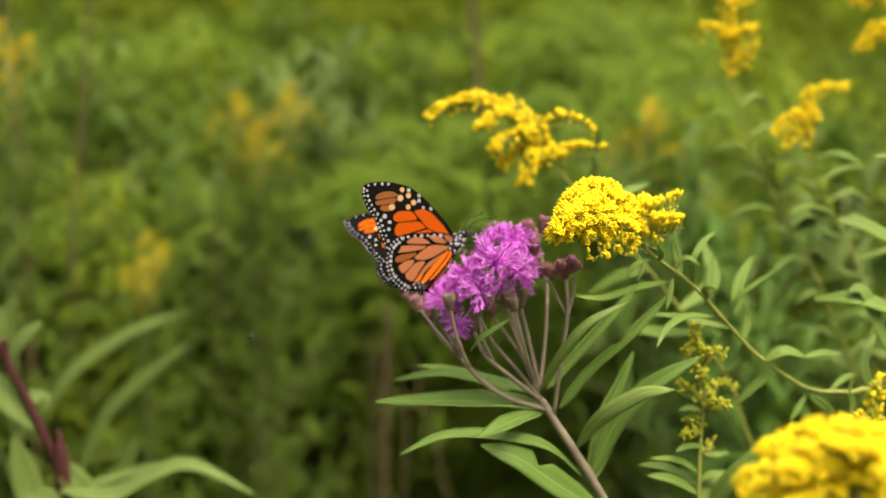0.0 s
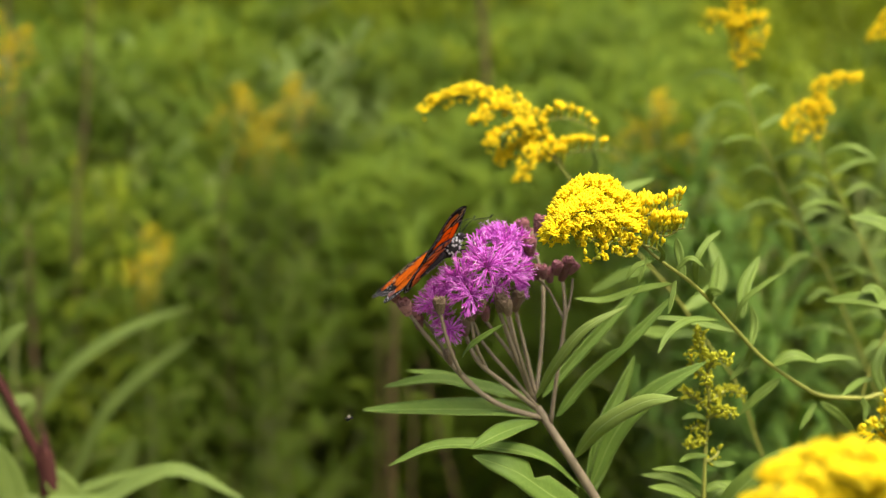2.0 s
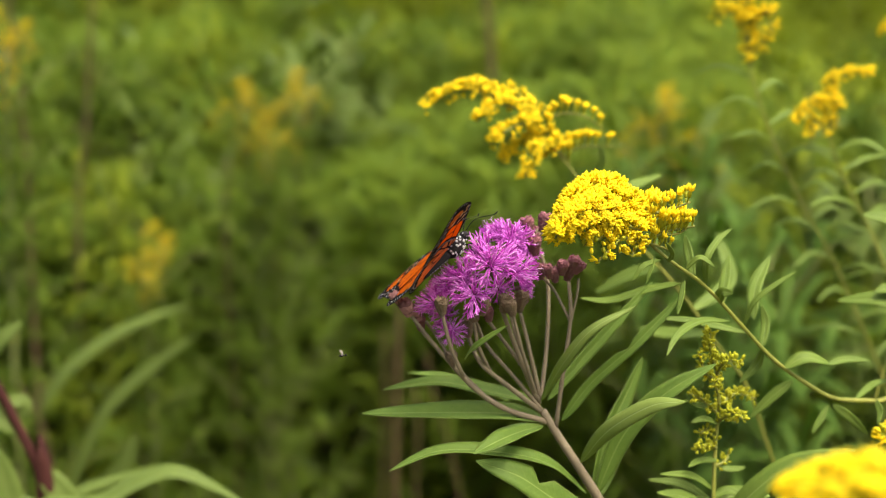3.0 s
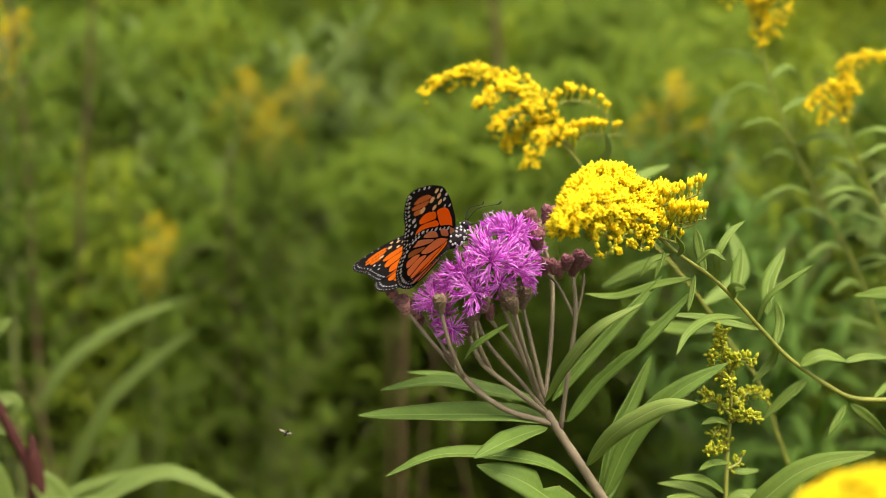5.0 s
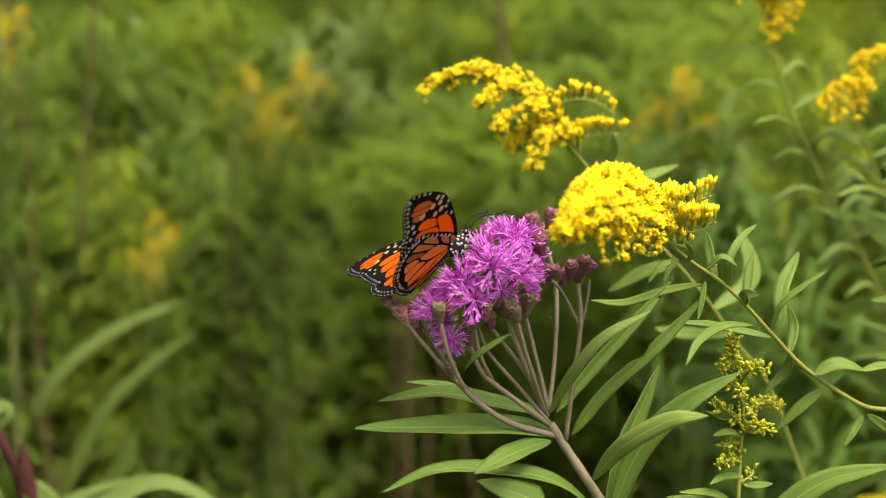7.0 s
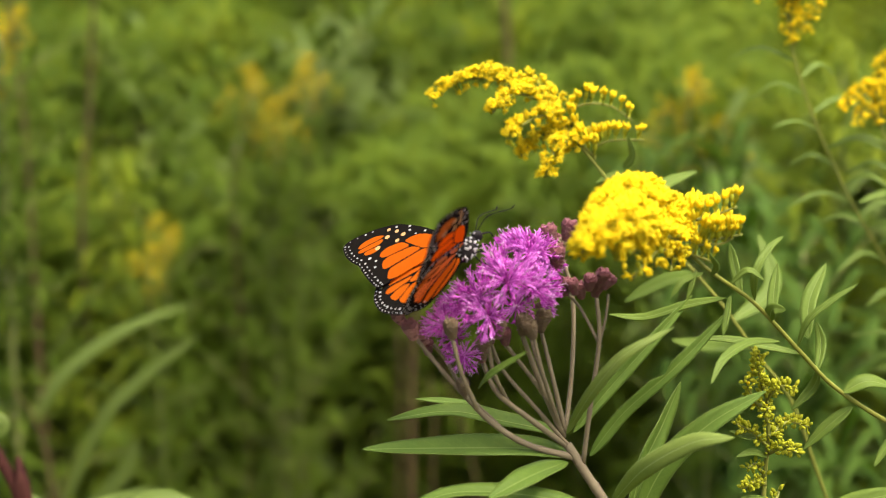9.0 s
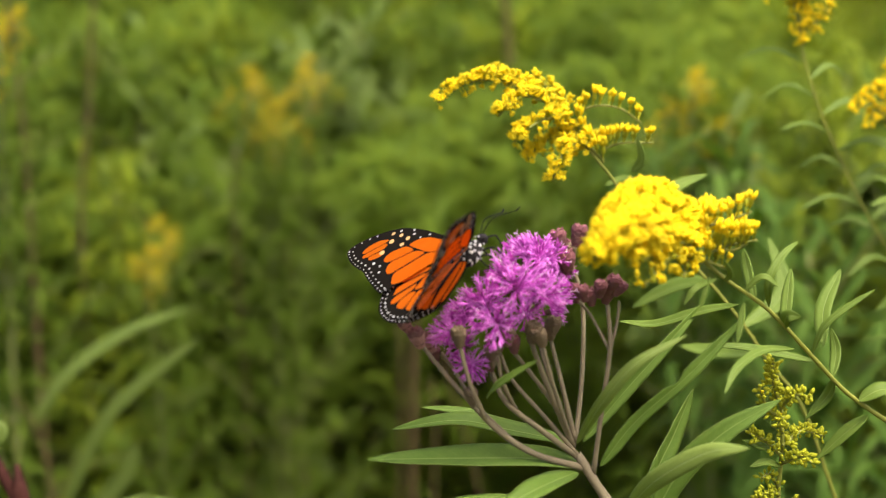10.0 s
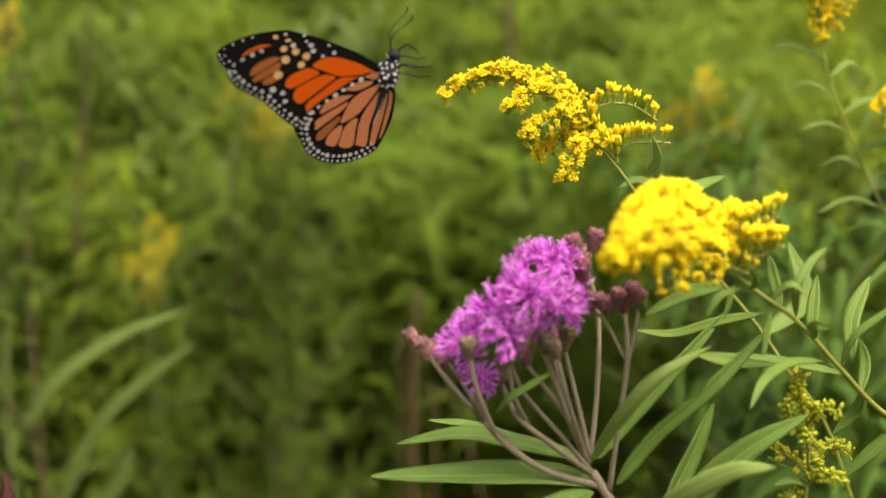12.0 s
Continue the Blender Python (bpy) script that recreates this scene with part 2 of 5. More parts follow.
def lump(bm, centre, axis, length, radius, mat=0, rings=4, sides=6, bulge=0.5, rng=random, rough=0.0):
    """A small closed egg, standing on centre along axis."""
    axis = Vector(axis).normalized()
    u = axis.orthogonal().normalized()
    w = axis.cross(u)
    c0, rows = Vector(centre), []
    a, b = bm.verts.new(c0), bm.verts.new(c0 + axis * length)
    for i in range(1, rings):
        s = i / rings
        r = radius * math.sin(math.pi * s ** (0.5 / bulge if bulge != 0.5 else 1)) ** 0.75
        rows.append([bm.verts.new(c0 + axis * length * s + r * (1 + rough * rng.uniform(-1, 1)) * (u * math.cos(t) + w * math.sin(t))) for t in [2 * math.pi * k / sides for k in range(sides)]])
    faces = []
    for k in range(sides):
        j = (k + 1) % sides
        faces.append((a, rows[0][j], rows[0][k]))
        faces.append((b, rows[-1][k], rows[-1][j]))
        for p, q in zip(rows, rows[1:]):
            faces.append((p[k], p[j], q[j], q[k]))
    for vs in faces:
        f = bm.faces.new(vs)
        f.material_index, f.smooth = mat, True


def mesh_of(name, bm, *mats):
    me = bpy.data.meshes.new(name)
    bm.to_mesh(me)
    bm.free()
    for m in mats:
        me.materials.append(m)
    return me


def part(name, bm, mats, parent, label=""):
    """Links a bmesh as one mesh object under a thing or a part."""
    ob = new(name, mesh_of(name, bm, *(mats if isinstance(mats, (list, tuple)) else [mats])))
    ob.parent = parent
    return tagged(ob, label)


def thing(name, label, category, group="", at=(0, 0, 0)):
    ob = new(name)
    ob.empty_display_size = 0.02
    ob.location = at
    return tagged(ob, label, category, group)


def leaf_part(parent, mat, points, width, facing, label="", **more):
    bm = bmesh.new()
    blade(bm, points, width, facing, **more)
    return part("leaf", bm, mat, parent, label)


def stem_part(parent, mat, points, r0, r1, name="stem", sides=9):
    bm = bmesh.new()
    tube(bm, points, r0, r1, sides, rough=0.06)
    return part(name, bm, mat, parent)


# ---- ground ----
def build_ground():
    """One sheet of soil to the horizon, gently uneven near by."""
    bm = bmesh.new()
    steps = [-400, -60, -15] + [-6 + 0.5 * i for i in range(41)] + [20, 30, 60, 150, 600]
    cols = [-500, -100, -30] + [-6 + 0.5 * i for i in range(25)] + [30, 100, 500]
    grid = [[bm.verts.new((x, y, 0.03 * noise.noise((x * 0.7, y * 0.7, 0)) - 0.02)) for x in cols] for y in steps]
    for a, b in zip(grid, grid[1:]):
        for k in range(len(cols) - 1):
            bm.faces.new((a[k], a[k + 1], b[k + 1], b[k])).smooth = True
    tagged(new("ground", mesh_of("ground", bm, M_EARTH)), "dark meadow soil covered with plant litter", "ground", kind="structure")


build_ground()


# ---- ironweed ----
def floret_head(seed, size, count):
    """One open ironweed head: many thin tubes that split into narrow lobes, with pale styles. Its axis is +z."""
    rng = random.Random(seed)
    bm = bmesh.new()
    for i in range(count):
        s = math.sqrt((i + 0.5) / count)
        lean, turn = s * 1.35 + rng.uniform(-0.25, 0.25), i * 2.399 + rng.uniform(-0.5, 0.5)
        d = Vector((math.sin(lean) * math.cos(turn), math.sin(lean) * math.sin(turn), math.cos(lean)))
        root = Vector((0, 0, -0.1 * size)) + Vector((d.x, d.y, 0)) * 0.18 * size
        reach = size * rng.uniform(0.40, 0.80)
        mid = root + (d + Vector((0, 0, 0.35))).normalized() * reach * 0.55
        end = root + d * reach
        # a share of florets takes the darker tone, imitating shade inside the head
        tone = 1 if rng.random() < 0.42 else 0
        tube(bm, (root, mid, end), 0.0003, 0.0005, 5, tone, steps=2)
        u = d.orthogonal().normalized()
        w = d.cross(u)
        for k in range(5):
            a = k * 1.2566 + turn + rng.uniform(-0.3, 0.3)
            o = (u * math.cos(a) + w * math.sin(a))
            long = size * rng.uniform(0.40, 0.85)
            tip = end + d * long * rng.uniform(0.55, 0.95) + o * long * rng.uniform(0.10, 0.48) + Vector((0, 0, rng.uniform(-0.10, 0.02) * size))
            blade(bm, (end, end.lerp(tip, 0.5) + d * long * 0.2, tip), 0.00062, d - o, mat=tone, fold=0.2, segs=2, thick=0.0002, cols=2, rng=rng)
        if rng.random() < 0.3:
            top = end + d * size * rng.uniform(0.35, 0.70)
            tube(bm, (end, top), 0.00018, 0.00014, 4, 2, steps=2)
            for q in (1, -1):
                tube(bm, (top, top + (d * 0.6 + u * q).normalized() * size * 0.14), 0.00015, 0.0001, 4, 2, steps=2)
    return mesh_of("florets", bm, M_PURPLE, M_PURPLE_SHADE, M_STYLE)


def cup_mesh(seed, size, slim=0.36, rows=8, tipped=2):
    """The scaly cup under a head, or a closed bud: overlapping rows of pointed scales; it stands on its origin along +z."""
    rng = random.Random(seed)
    bm = bmesh.new()
    sides = 20
    rings = [[bm.verts.new((0.1 * size * math.cos(t), 0.1 * size * math.sin(t), 0)) for t in [2 * math.pi * k / sides for k in range(sides)]]]
    marks = []
    for row in range(rows):
        for edge in (0, 1):
            ring = []
            for k in range(sides):
                t = 2 * math.pi * (k + rng.uniform(-0.25, 0.25)) / sides
                s = (row + 0.15 + edge * 0.95) / (rows + 0.6)
                point = (1 if (k // 2 + row) % 2 else -1) * (0.5 if k % 2 else 1.0)
                r = slim * size * min(0.45 + 0.75 * s ** 0.8, 1.0, 1.0 - 1.5 * max(0.0, s - 0.78))
                r *= (1.04 + 0.06 * point if edge else 0.96) * rng.uniform(0.94, 1.06)
                z = size * (0.9 * s + (0.06 * point if edge else 0.0) + rng.uniform(-0.015, 0.015) * (1 + 3 * (s > 0.8)))
                ring.append(bm.verts.new((r * math.cos(t), r * math.sin(t), z)))
            rings.append(ring)
            marks.append(1 if row >= rows - tipped or (edge and rng.random() < 0.3) else 0)
    for i, (lo, hi) in enumerate(zip(rings, rings[1:])):
        for k in range(sides):
            f = bm.faces.new((lo[k], lo[(k + 1) % sides], hi[(k + 1) % sides], hi[k]))
            f.material_index = marks[i]
    top = bm.verts.new((0, 0, size * 0.84))
    for k in range(sides):
        bm.faces.new((rings[-1][k], rings[-1][(k + 1) % sides], top)).material_index = 1
    bm.faces.new(rings[0][::-1])
    return bm


def aimed(place, axis, spin=0.0):
    return Matrix.Translation(place) @ Vector(axis).to_track_quat("Z", "Y").to_matrix().to_4x4() @ pose(0, 0, 0, 0, 0, spin)


def build_ironweed():
    plant = thing("ironweed", "purple-flowered ironweed with hairy brown stem and narrow green leaves", "wildflower", at=(0.1112, -0.0737, 0.4653))
    plant.location.z = 0
    base = plant.location.copy()

    def loc(points):
        return [Vector(p) - base for p in points]

    hair_rng = random.Random(31)

    def stem(points, r0, r1, name="branch"):
        bm = bmesh.new()
        line = tube(bm, loc(points), r0 * 0.78, r1 * 0.78, 9, rough=0.06, rng=hair_rng)
        for a, b in zip(line, line[1:]):
            if a.z + base.z < 0.86:
                continue
            d = (b - a).normalized()
            for i in range(int((b - a).length / 0.00034)):
                o = Vector((hair_rng.gauss(0, 1), hair_rng.gauss(0, 1), hair_rng.gauss(0, 1)))
                o = (o - d * o.dot(d)).normalized()
                p = a.lerp(b, hair_rng.random()) + o * r1 * 0.70
                tip = p + (o + d * 0.4) * hair_rng.uniform(0.0005, 0.0011)
                q = o.cross(d) * 0.00006
                vs = [bm.verts.new(v) for v in (p + q, p - q, p + d * 0.0001, tip)]
                for f in ((0, 1, 3), (1, 2, 3), (2, 0, 3)):
                    bm.faces.new([vs[k] for k in f]).material_index = 1
        return part(name, bm, (M_STEM, M_HAIR), plant)

    stem([base + Vector((0, 0, -0.02)), (0.1004, -0.0445, 0.6989), (0.0821, -0.0192, 0.8661), (0.0678, -0.0180, 0.8958), (0.0550, -0.0185, 0.9176), (0.0469, -0.0159, 0.9297), (0.0406, -0.0138, 0.9397)], 0.0030, 0.0019, "stem")
    stem([(0.0422, -0.0147, 0.9354), (0.0268, -0.0185, 0.9415), (0.0151, -0.0217, 0.9505), (0.0064, -0.0246, 0.9609)], 0.0015, 0.0011)
    stem([(0.0070, -0.0248, 0.9602), (-0.0014, -0.0256, 0.9706), (-0.0088, -0.0237, 0.9798)], 0.0010, 0.0008)
    stem([(0.0064, -0.0237, 0.9606), (0.0014, -0.0159, 0.9683), (-0.0037, -0.0145, 0.9751)], 0.0009, 0.0007)
    stem([(0.0104, -0.0284, 0.9577), (0.0058, -0.0318, 0.9704), (0.0029, -0.0333, 0.9828)], 0.0010, 0.0009)
    stem([(0.0406, -0.0140, 0.9388), (0.0278, -0.0196, 0.9508), (0.0169, -0.0216, 0.9609), (0.0124, -0.0176, 0.9700)], 0.0013, 0.0010)
    stem([(0.0202, -0.0202, 0.9577), (0.0160, -0.0260, 0.9688), (0.0144, -0.0280, 0.9787)], 0.0010, 0.0008)
    stem([(0.0392, -0.0133, 0.9422), (0.0316, -0.0193, 0.9621), (0.0251, -0.0234, 0.9810)], 0.0014, 0.0010)
    stem([(0.0336, -0.0183, 0.9571), (0.0266, -0.0182, 0.9671), (0.0200, -0.0203, 0.9766)], 0.0010, 0.0008)
    stem([(0.0399, -0.0130, 0.9434), (0.0363, -0.0116, 0.9599), (0.0322, -0.0060, 0.9765)], 0.0012, 0.0009)
    stem([(0.0353, -0.0087, 0.9542), (0.0303, 0.0003, 0.9675), (0.0287, 0.0040, 0.9751)], 0.0010, 0.0008)
    stem([(0.0399, -0.0130, 0.9434), (0.0426, -0.0038, 0.9626), (0.0433, 0.0040, 0.9849), (0.0395, 0.0072, 0.9999)], 0.0011, 0.0009)
    stem([(0.0457, -0.0152, 0.9331), (0.0483, -0.0154, 0.9562), (0.0508, -0.0142, 0.9762), (0.0501, -0.0114, 0.9897)], 0.0011, 0.0009)
    stem([(0.0507, -0.0135, 0.9748), (0.0448, -0.0101, 0.9859), (0.0402, -0.0091, 0.9908)], 0.0007, 0.0006)
    stem([(0.0509, -0.0135, 0.9748), (0.0532, -0.0116, 0.9838), (0.0539, -0.0101, 0.9906)], 0.0006, 0.0006)
    stem([(0.0415, -0.0141, 0.9384), (0.0303, -0.0161, 0.9528), (0.0194, -0.0144, 0.9655), (0.0152, -0.0125, 0.9746)], 0.0010, 0.0008)
    stem([(0.0387, -0.0130, 0.9434), (0.0327, -0.0238, 0.9646), (0.0288, -0.0256, 0.9803)], 0.0010, 0.0008)
    stem([(0.0199, -0.0187, 0.9457), (0.0087, -0.0183, 0.9571), (0.0014, -0.0149, 0.9633), (-0.0055, -0.0132, 0.9712)], 0.0009, 0.0007)
    # open heads: place, axis, size; and their cups
    upper_heads = (
        ((0.0205, -0.0285, 1.0005), (0.0, -0.65, 0.7), 0.78),
        ((0.0283, -0.0121, 1.0056), (0.2, -0.3, 0.9), 0.66),
        ((0.024, -0.007, 1.005), (0.05, -0.25, 1), 0.56),
        ((0.0328, -0.0061, 1.0001), (0.5, -0.2, 0.8), 0.5),
        ((0.0294, -0.0203, 0.9958), (0.45, -0.45, 0.6), 0.66),
        ((0.0112, -0.022, 0.993), (-0.35, -0.6, 0.6), 0.7),
        ((0.0045, -0.0195, 0.9885), (-0.45, -0.5, 0.6), 0.55),
    )
    lower_heads = (
        ((0.0, -0.0247, 0.9848), (-0.6, -0.4, 0.6), 0.52),
        ((0.0142, -0.0318, 0.9897), (-0.25, -0.8, 0.3), 0.56),
        ((0.0063, -0.0248, 0.9745), (-0.2, -0.8, 0), 0.42),
        ((0.0037, -0.014, 0.9773), (-0.4, -0.6, 0.3), 0.45),
        ((0.0237, -0.0177, 0.9886), (0.1, -0.8, 0.3), 0.46),
        ((0.0185, 0.0066, 0.995), (-0.1, 0.2, 0.9), 0.4),
        ((0.0327, -0.004, 0.9856), (0.8, -0.2, 0.3), 0.4),
    )
    kinds = [floret_head(11 + i, 0.0116, 46) for i in range(4)]
    cups = [mesh_of("cup", cup_mesh(40 + i, 0.0095, 0.29, 8, 0), M_CUP, M_BUD) for i in range(3)]
    for i, (p, axis, size) in enumerate(upper_heads + lower_heads):
        cup = new("flower_cup", cups[i % 3])
        cup.parent = plant
        d = Vector(axis).normalized()
        cup.matrix_basis = aimed(Vector(p) - base - d * 0.0085 * size, d, 40 * i) @ Matrix.Scale(size, 4)
        head = new("floret_tuft", kinds[i % 4])
        head.parent = cup
        head.matrix_basis = Matrix.Translation((0, 0, 0.0088)) @ pose(0, 0, 0, 0, 0, 70 * i)
    # closed buds
    green_buds = (
        ((0.0029, -0.0333, 0.9828), (-0.1, -0.2, 1), 0.95),
        ((0.0174, -0.0294, 0.9818), (0, -0.3, 1), 1.0),
        ((0.0253, -0.0234, 0.981), (0.1, -0.2, 1), 1.0),
        ((0.0317, -0.0135, 0.9796), (0.2, 0, 1), 1.0),
        ((0.0127, -0.0213, 0.9717), (-0.2, 0, 1), 0.9),
        ((0.0064, -0.0246, 0.9609), (-0.1, -0.2, 1), 0.85),
        ((0.0144, -0.028, 0.9787), (-0.3, -0.2, 1), 0.95),
        ((0.0322, -0.006, 0.9765), (-0.2, -0.2, 1), 0.9),
        ((0.0395, 0.0072, 0.9999), (-0.1, -0.2, 1), 0.85),
        ((0.0288, -0.0256, 0.9803), (-0.3, -0.2, 1), 0.95),
    )
    pink_buds = (
        ((-0.0095, -0.0237, 0.9798), (-0.3, -0.3, 1), 1.0),
        ((-0.0127, -0.0189, 0.9829), (-0.5, 0, 0.7), 0.8),
        ((-0.006, -0.0164, 0.9756), (-0.4, 0.2, 0.8), 1.0),
    )
    maroon_buds = (
        ((0.0373, -0.0093, 0.9994), (-0.1, -0.2, 1), 1.15),
        ((0.036, -0.0058, 1.0062), (-0.3, 0, 1), 1.05),
        ((0.0506, -0.0105, 0.9935), (0.3, -0.2, 0.9), 0.9),
        ((0.0472, -0.0128, 0.9926), (0.1, -0.3, 1), 0.85),
        ((0.0431, -0.0131, 0.9913), (-0.3, -0.1, 1), 0.8),
        ((0.0402, -0.0055, 1.0075), (0.25, 0.1, 1), 1.05),
        ((0.0399, -0.0093, 0.9899), (-0.1, 0, 1), 0.9),
        ((0.0451, -0.0114, 0.9895), (-0.15, -0.2, 1), 0.85),
        ((0.0496, -0.0074, 0.989), (0.25, -0.2, 1), 0.9),
        ((0.0522, -0.0107, 0.9926), (0.55, -0.1, 0.8), 0.8),
        ((0.0397, 0.0132, 0.9994), (0.0, 0.3, 1), 0.9),
    )
    maroon_buds += (
        ((0.0124, -0.0176, 0.97), (-0.2, -0.2, 1), 0.9),
        ((0.02, -0.0203, 0.9766), (-0.1, -0.2, 1), 0.85),
        ((0.0287, 0.004, 0.9751), (-0.3, -0.2, 1), 0.95),
        ((0.0152, -0.0125, 0.9746), (-0.2, -0.2, 1), 0.9),
        ((-0.0055, -0.0132, 0.9712), (-0.1, -0.2, 1), 0.85),
    )
    tints = (M_CUP, M_BUD_PINK, M_BUD)
    tips = (M_CUP, M_BUD, M_TIP)
    shapes = [[mesh_of("bud", cup_mesh(60 + i + 5 * k, 0.0080, 0.33, 10), tints[k], tips[k]) for i in range(2)] for k in range(3)]
    for k, buds in enumerate((green_buds, pink_buds, maroon_buds)):
        for i, (p, axis, size) in enumerate(buds):
            ob = new("bud", shapes[k][i % 2])
            ob.parent = plant
            ob.matrix_basis = aimed(Vector(p) - base, axis, 50 * i + 17 * k) @ Matrix.Scale(size, 4)
    # leaves
    mm = 0.001
    top, side = (0.0, -0.45, 0.9), (0.2, -0.9, 0.35)

    def leaf(points, width, facing, label="", **more):
        leaf_part(plant, (M_LEAF, M_LEAF_LOW), loc(points), width * 0.78 * mm, facing, label, **{"low_mat": 1, "teeth": 0.03, "segs": 56, "wave": 0.015, **more})

    leaf([(0.0420, -0.0120, 0.9350), (0.0250, -0.0160, 0.9390), (-0.0010, -0.0180, 0.9400), (-0.0280, -0.0160, 0.9390)], 12.4, (0, -0.42, 0.9), fold=0.38)
    leaf([(0.0390, 0.0040, 0.9370), (0.0210, 0.0040, 0.9410), (0.0010, 0.0040, 0.9450), (-0.0210, 0.0040, 0.9420)], 9.0, (0, -0.42, 0.9), fold=0.4)
    leaf([(0.0290, 0.0200, 0.9320), (0.0060, 0.0240, 0.9400), (-0.0120, 0.0260, 0.9420)], 4.6, (0, -0.42, 0.9), fold=0.42)
    leaf([(0.0400, -0.0180, 0.9350), (0.0270, -0.0380, 0.9380), (0.0140, -0.0480, 0.9350)], 10.5, (-0.15, -0.55, 0.8), fold=0.3)
    leaf([(0.0570, -0.0210, 0.9090), (0.0410, -0.0310, 0.9250), (0.0220, -0.0330, 0.9300), (0.0010, -0.0350, 0.9310), (-0.0170, -0.0370, 0.9240)], 8.4, (0, -0.35, 0.9), fold=0.4)
    leaf([(0.0650, -0.0230, 0.8940), (0.0460, -0.0330, 0.9100), (0.0310, -0.0370, 0.9220), (0.0150, -0.0370, 0.9280)], 15, (0.35, -0.75, 0.55), bite=(0.52, 0.09, 1), fold=0.2)
    leaf([(0.0110, -0.0270, 0.9640), (0.0150, -0.0370, 0.9720), (0.0260, -0.0450, 0.9820)], 3.8, (-0.3, -0.6, 0.7), teeth=0.0)
    leaf([(0.0400, -0.0180, 0.9450), (0.0470, -0.0320, 0.9640), (0.0570, -0.0360, 0.9780), (0.0730, -0.0300, 0.9850)], 5.2, (-0.2, 0.7, -0.5), fold=0.15)
    leaf([(0.0430, -0.0060, 0.9410), (0.0560, 0.0000, 0.9550), (0.0710, 0.0060, 0.9700), (0.0850, 0.0120, 0.9840)], 6.2, (0.35, -0.7, 0.5), fold=0.42)
    leaf([(0.0480, -0.0150, 0.9360), (0.0590, -0.0150, 0.9510), (0.0750, -0.0170, 0.9670), (0.0940, -0.0130, 0.9860)], 5.6, (0.25, -0.75, 0.55), bite=(0.62, 0.06, -1), fold=0.42, fat=0.74)
    leaf([(0.0600, -0.0140, 0.9040), (0.0660, -0.0060, 0.9260), (0.0740, 0.0020, 0.9400), (0.0810, 0.0080, 0.9540)], 9.0, (0.5, -0.75, 0.35), fold=0.42)
    leaf([(0.0550, -0.0200, 0.9210), (0.0640, -0.0340, 0.9390), (0.0780, -0.0420, 0.9510), (0.0900, -0.0460, 0.9540)], 8.0, (-0.2, 0.75, -0.5), fold=0.15, fat=0.55)
    leaf([(0.0620, -0.0140, 0.9060), (0.0720, -0.0140, 0.9300), (0.0870, -0.0160, 0.9470), (0.1060, -0.0140, 0.9580)], 10.4, (0.2, -0.65, 0.7), fold=0.42)
    leaf([(0.0620, -0.0120, 0.9020), (0.0690, 0.0000, 0.9120), (0.0750, 0.0080, 0.9200)], 6.0, (0.2, -0.85, 0.3), fold=0.42)
    return plant


build_ironweed()


# ---- goldenrod ----
def floret_cluster(bm, line, spread, count, rng, size=0.0034, up=(0, 0, 1), open_share=0.7, one_sided=0.7, green=0.5, deep=0.12):
    """Small golden heads crowded along a branchlet: a green cup with a tuft of yellow rays, more on its upper side."""
    up = Vector(up).normalized()
    for i in range(count):
        s = (i + rng.random()) / count
        k = min(int(s * (len(line) - 1)), len(line) - 2)
        c = line[k].lerp(line[k + 1], s * (len(line) - 1) - k)
        d = (line[k + 1] - line[k]).normalized()
        o = Vector((rng.gauss(0, 1), rng.gauss(0, 1), rng.gauss(0, 1)))
        o = (o - d * o.dot(d)).normalized()
        if o.dot(up) < 0 and rng.random() < one_sided:
            o = (o - 2 * up * o.dot(up)).normalized()
        axis = (o * 0.8 + up * 0.5 * one_sided + d * 0.35).normalized()
        far = spread * (0.15 + 0.85 * rng.random() ** 0.8) * (1.15 - 0.7 * abs(s - 0.45))
        p = c + o * far
        tube(bm, (c, c.lerp(p, 0.6) + d * far * 0.2, p), 0.00028, 0.00025, 4, 3, steps=2)
        z = size * rng.uniform(0.8, 1.2)
        if rng.random() < open_share:
            tone = 1 if rng.random() < deep else 0
            lump(bm, p, axis, z * 0.9, z * 0.27, 3 if rng.random() < 0.12 else tone, 3, 5, rng=rng)
            u = axis.orthogonal().normalized()
            w = axis.cross(u)
            n = rng.randint(6, 8)
            for j in range(n):
                a = j * 2 * math.pi / n + rng.uniform(-0.3, 0.3)
                q = (u * math.cos(a) + w * math.sin(a))
                lump(bm, p + axis * z * 0.4 + q * z * 0.08, axis * 0.9 + q * rng.uniform(0.2, 0.8), z * rng.uniform(0.7, 1.1), z * 0.2, tone, 3, 4, rng=rng)
        else:
            lump(bm, p, axis, z, z * 0.28, 3 if rng.random() < green else 1, 4, 5, rng=rng)


GOLD = (M_YELLOW, M_YELLOW_B, M_GOLD_STEM, M_GREEN_BUD)


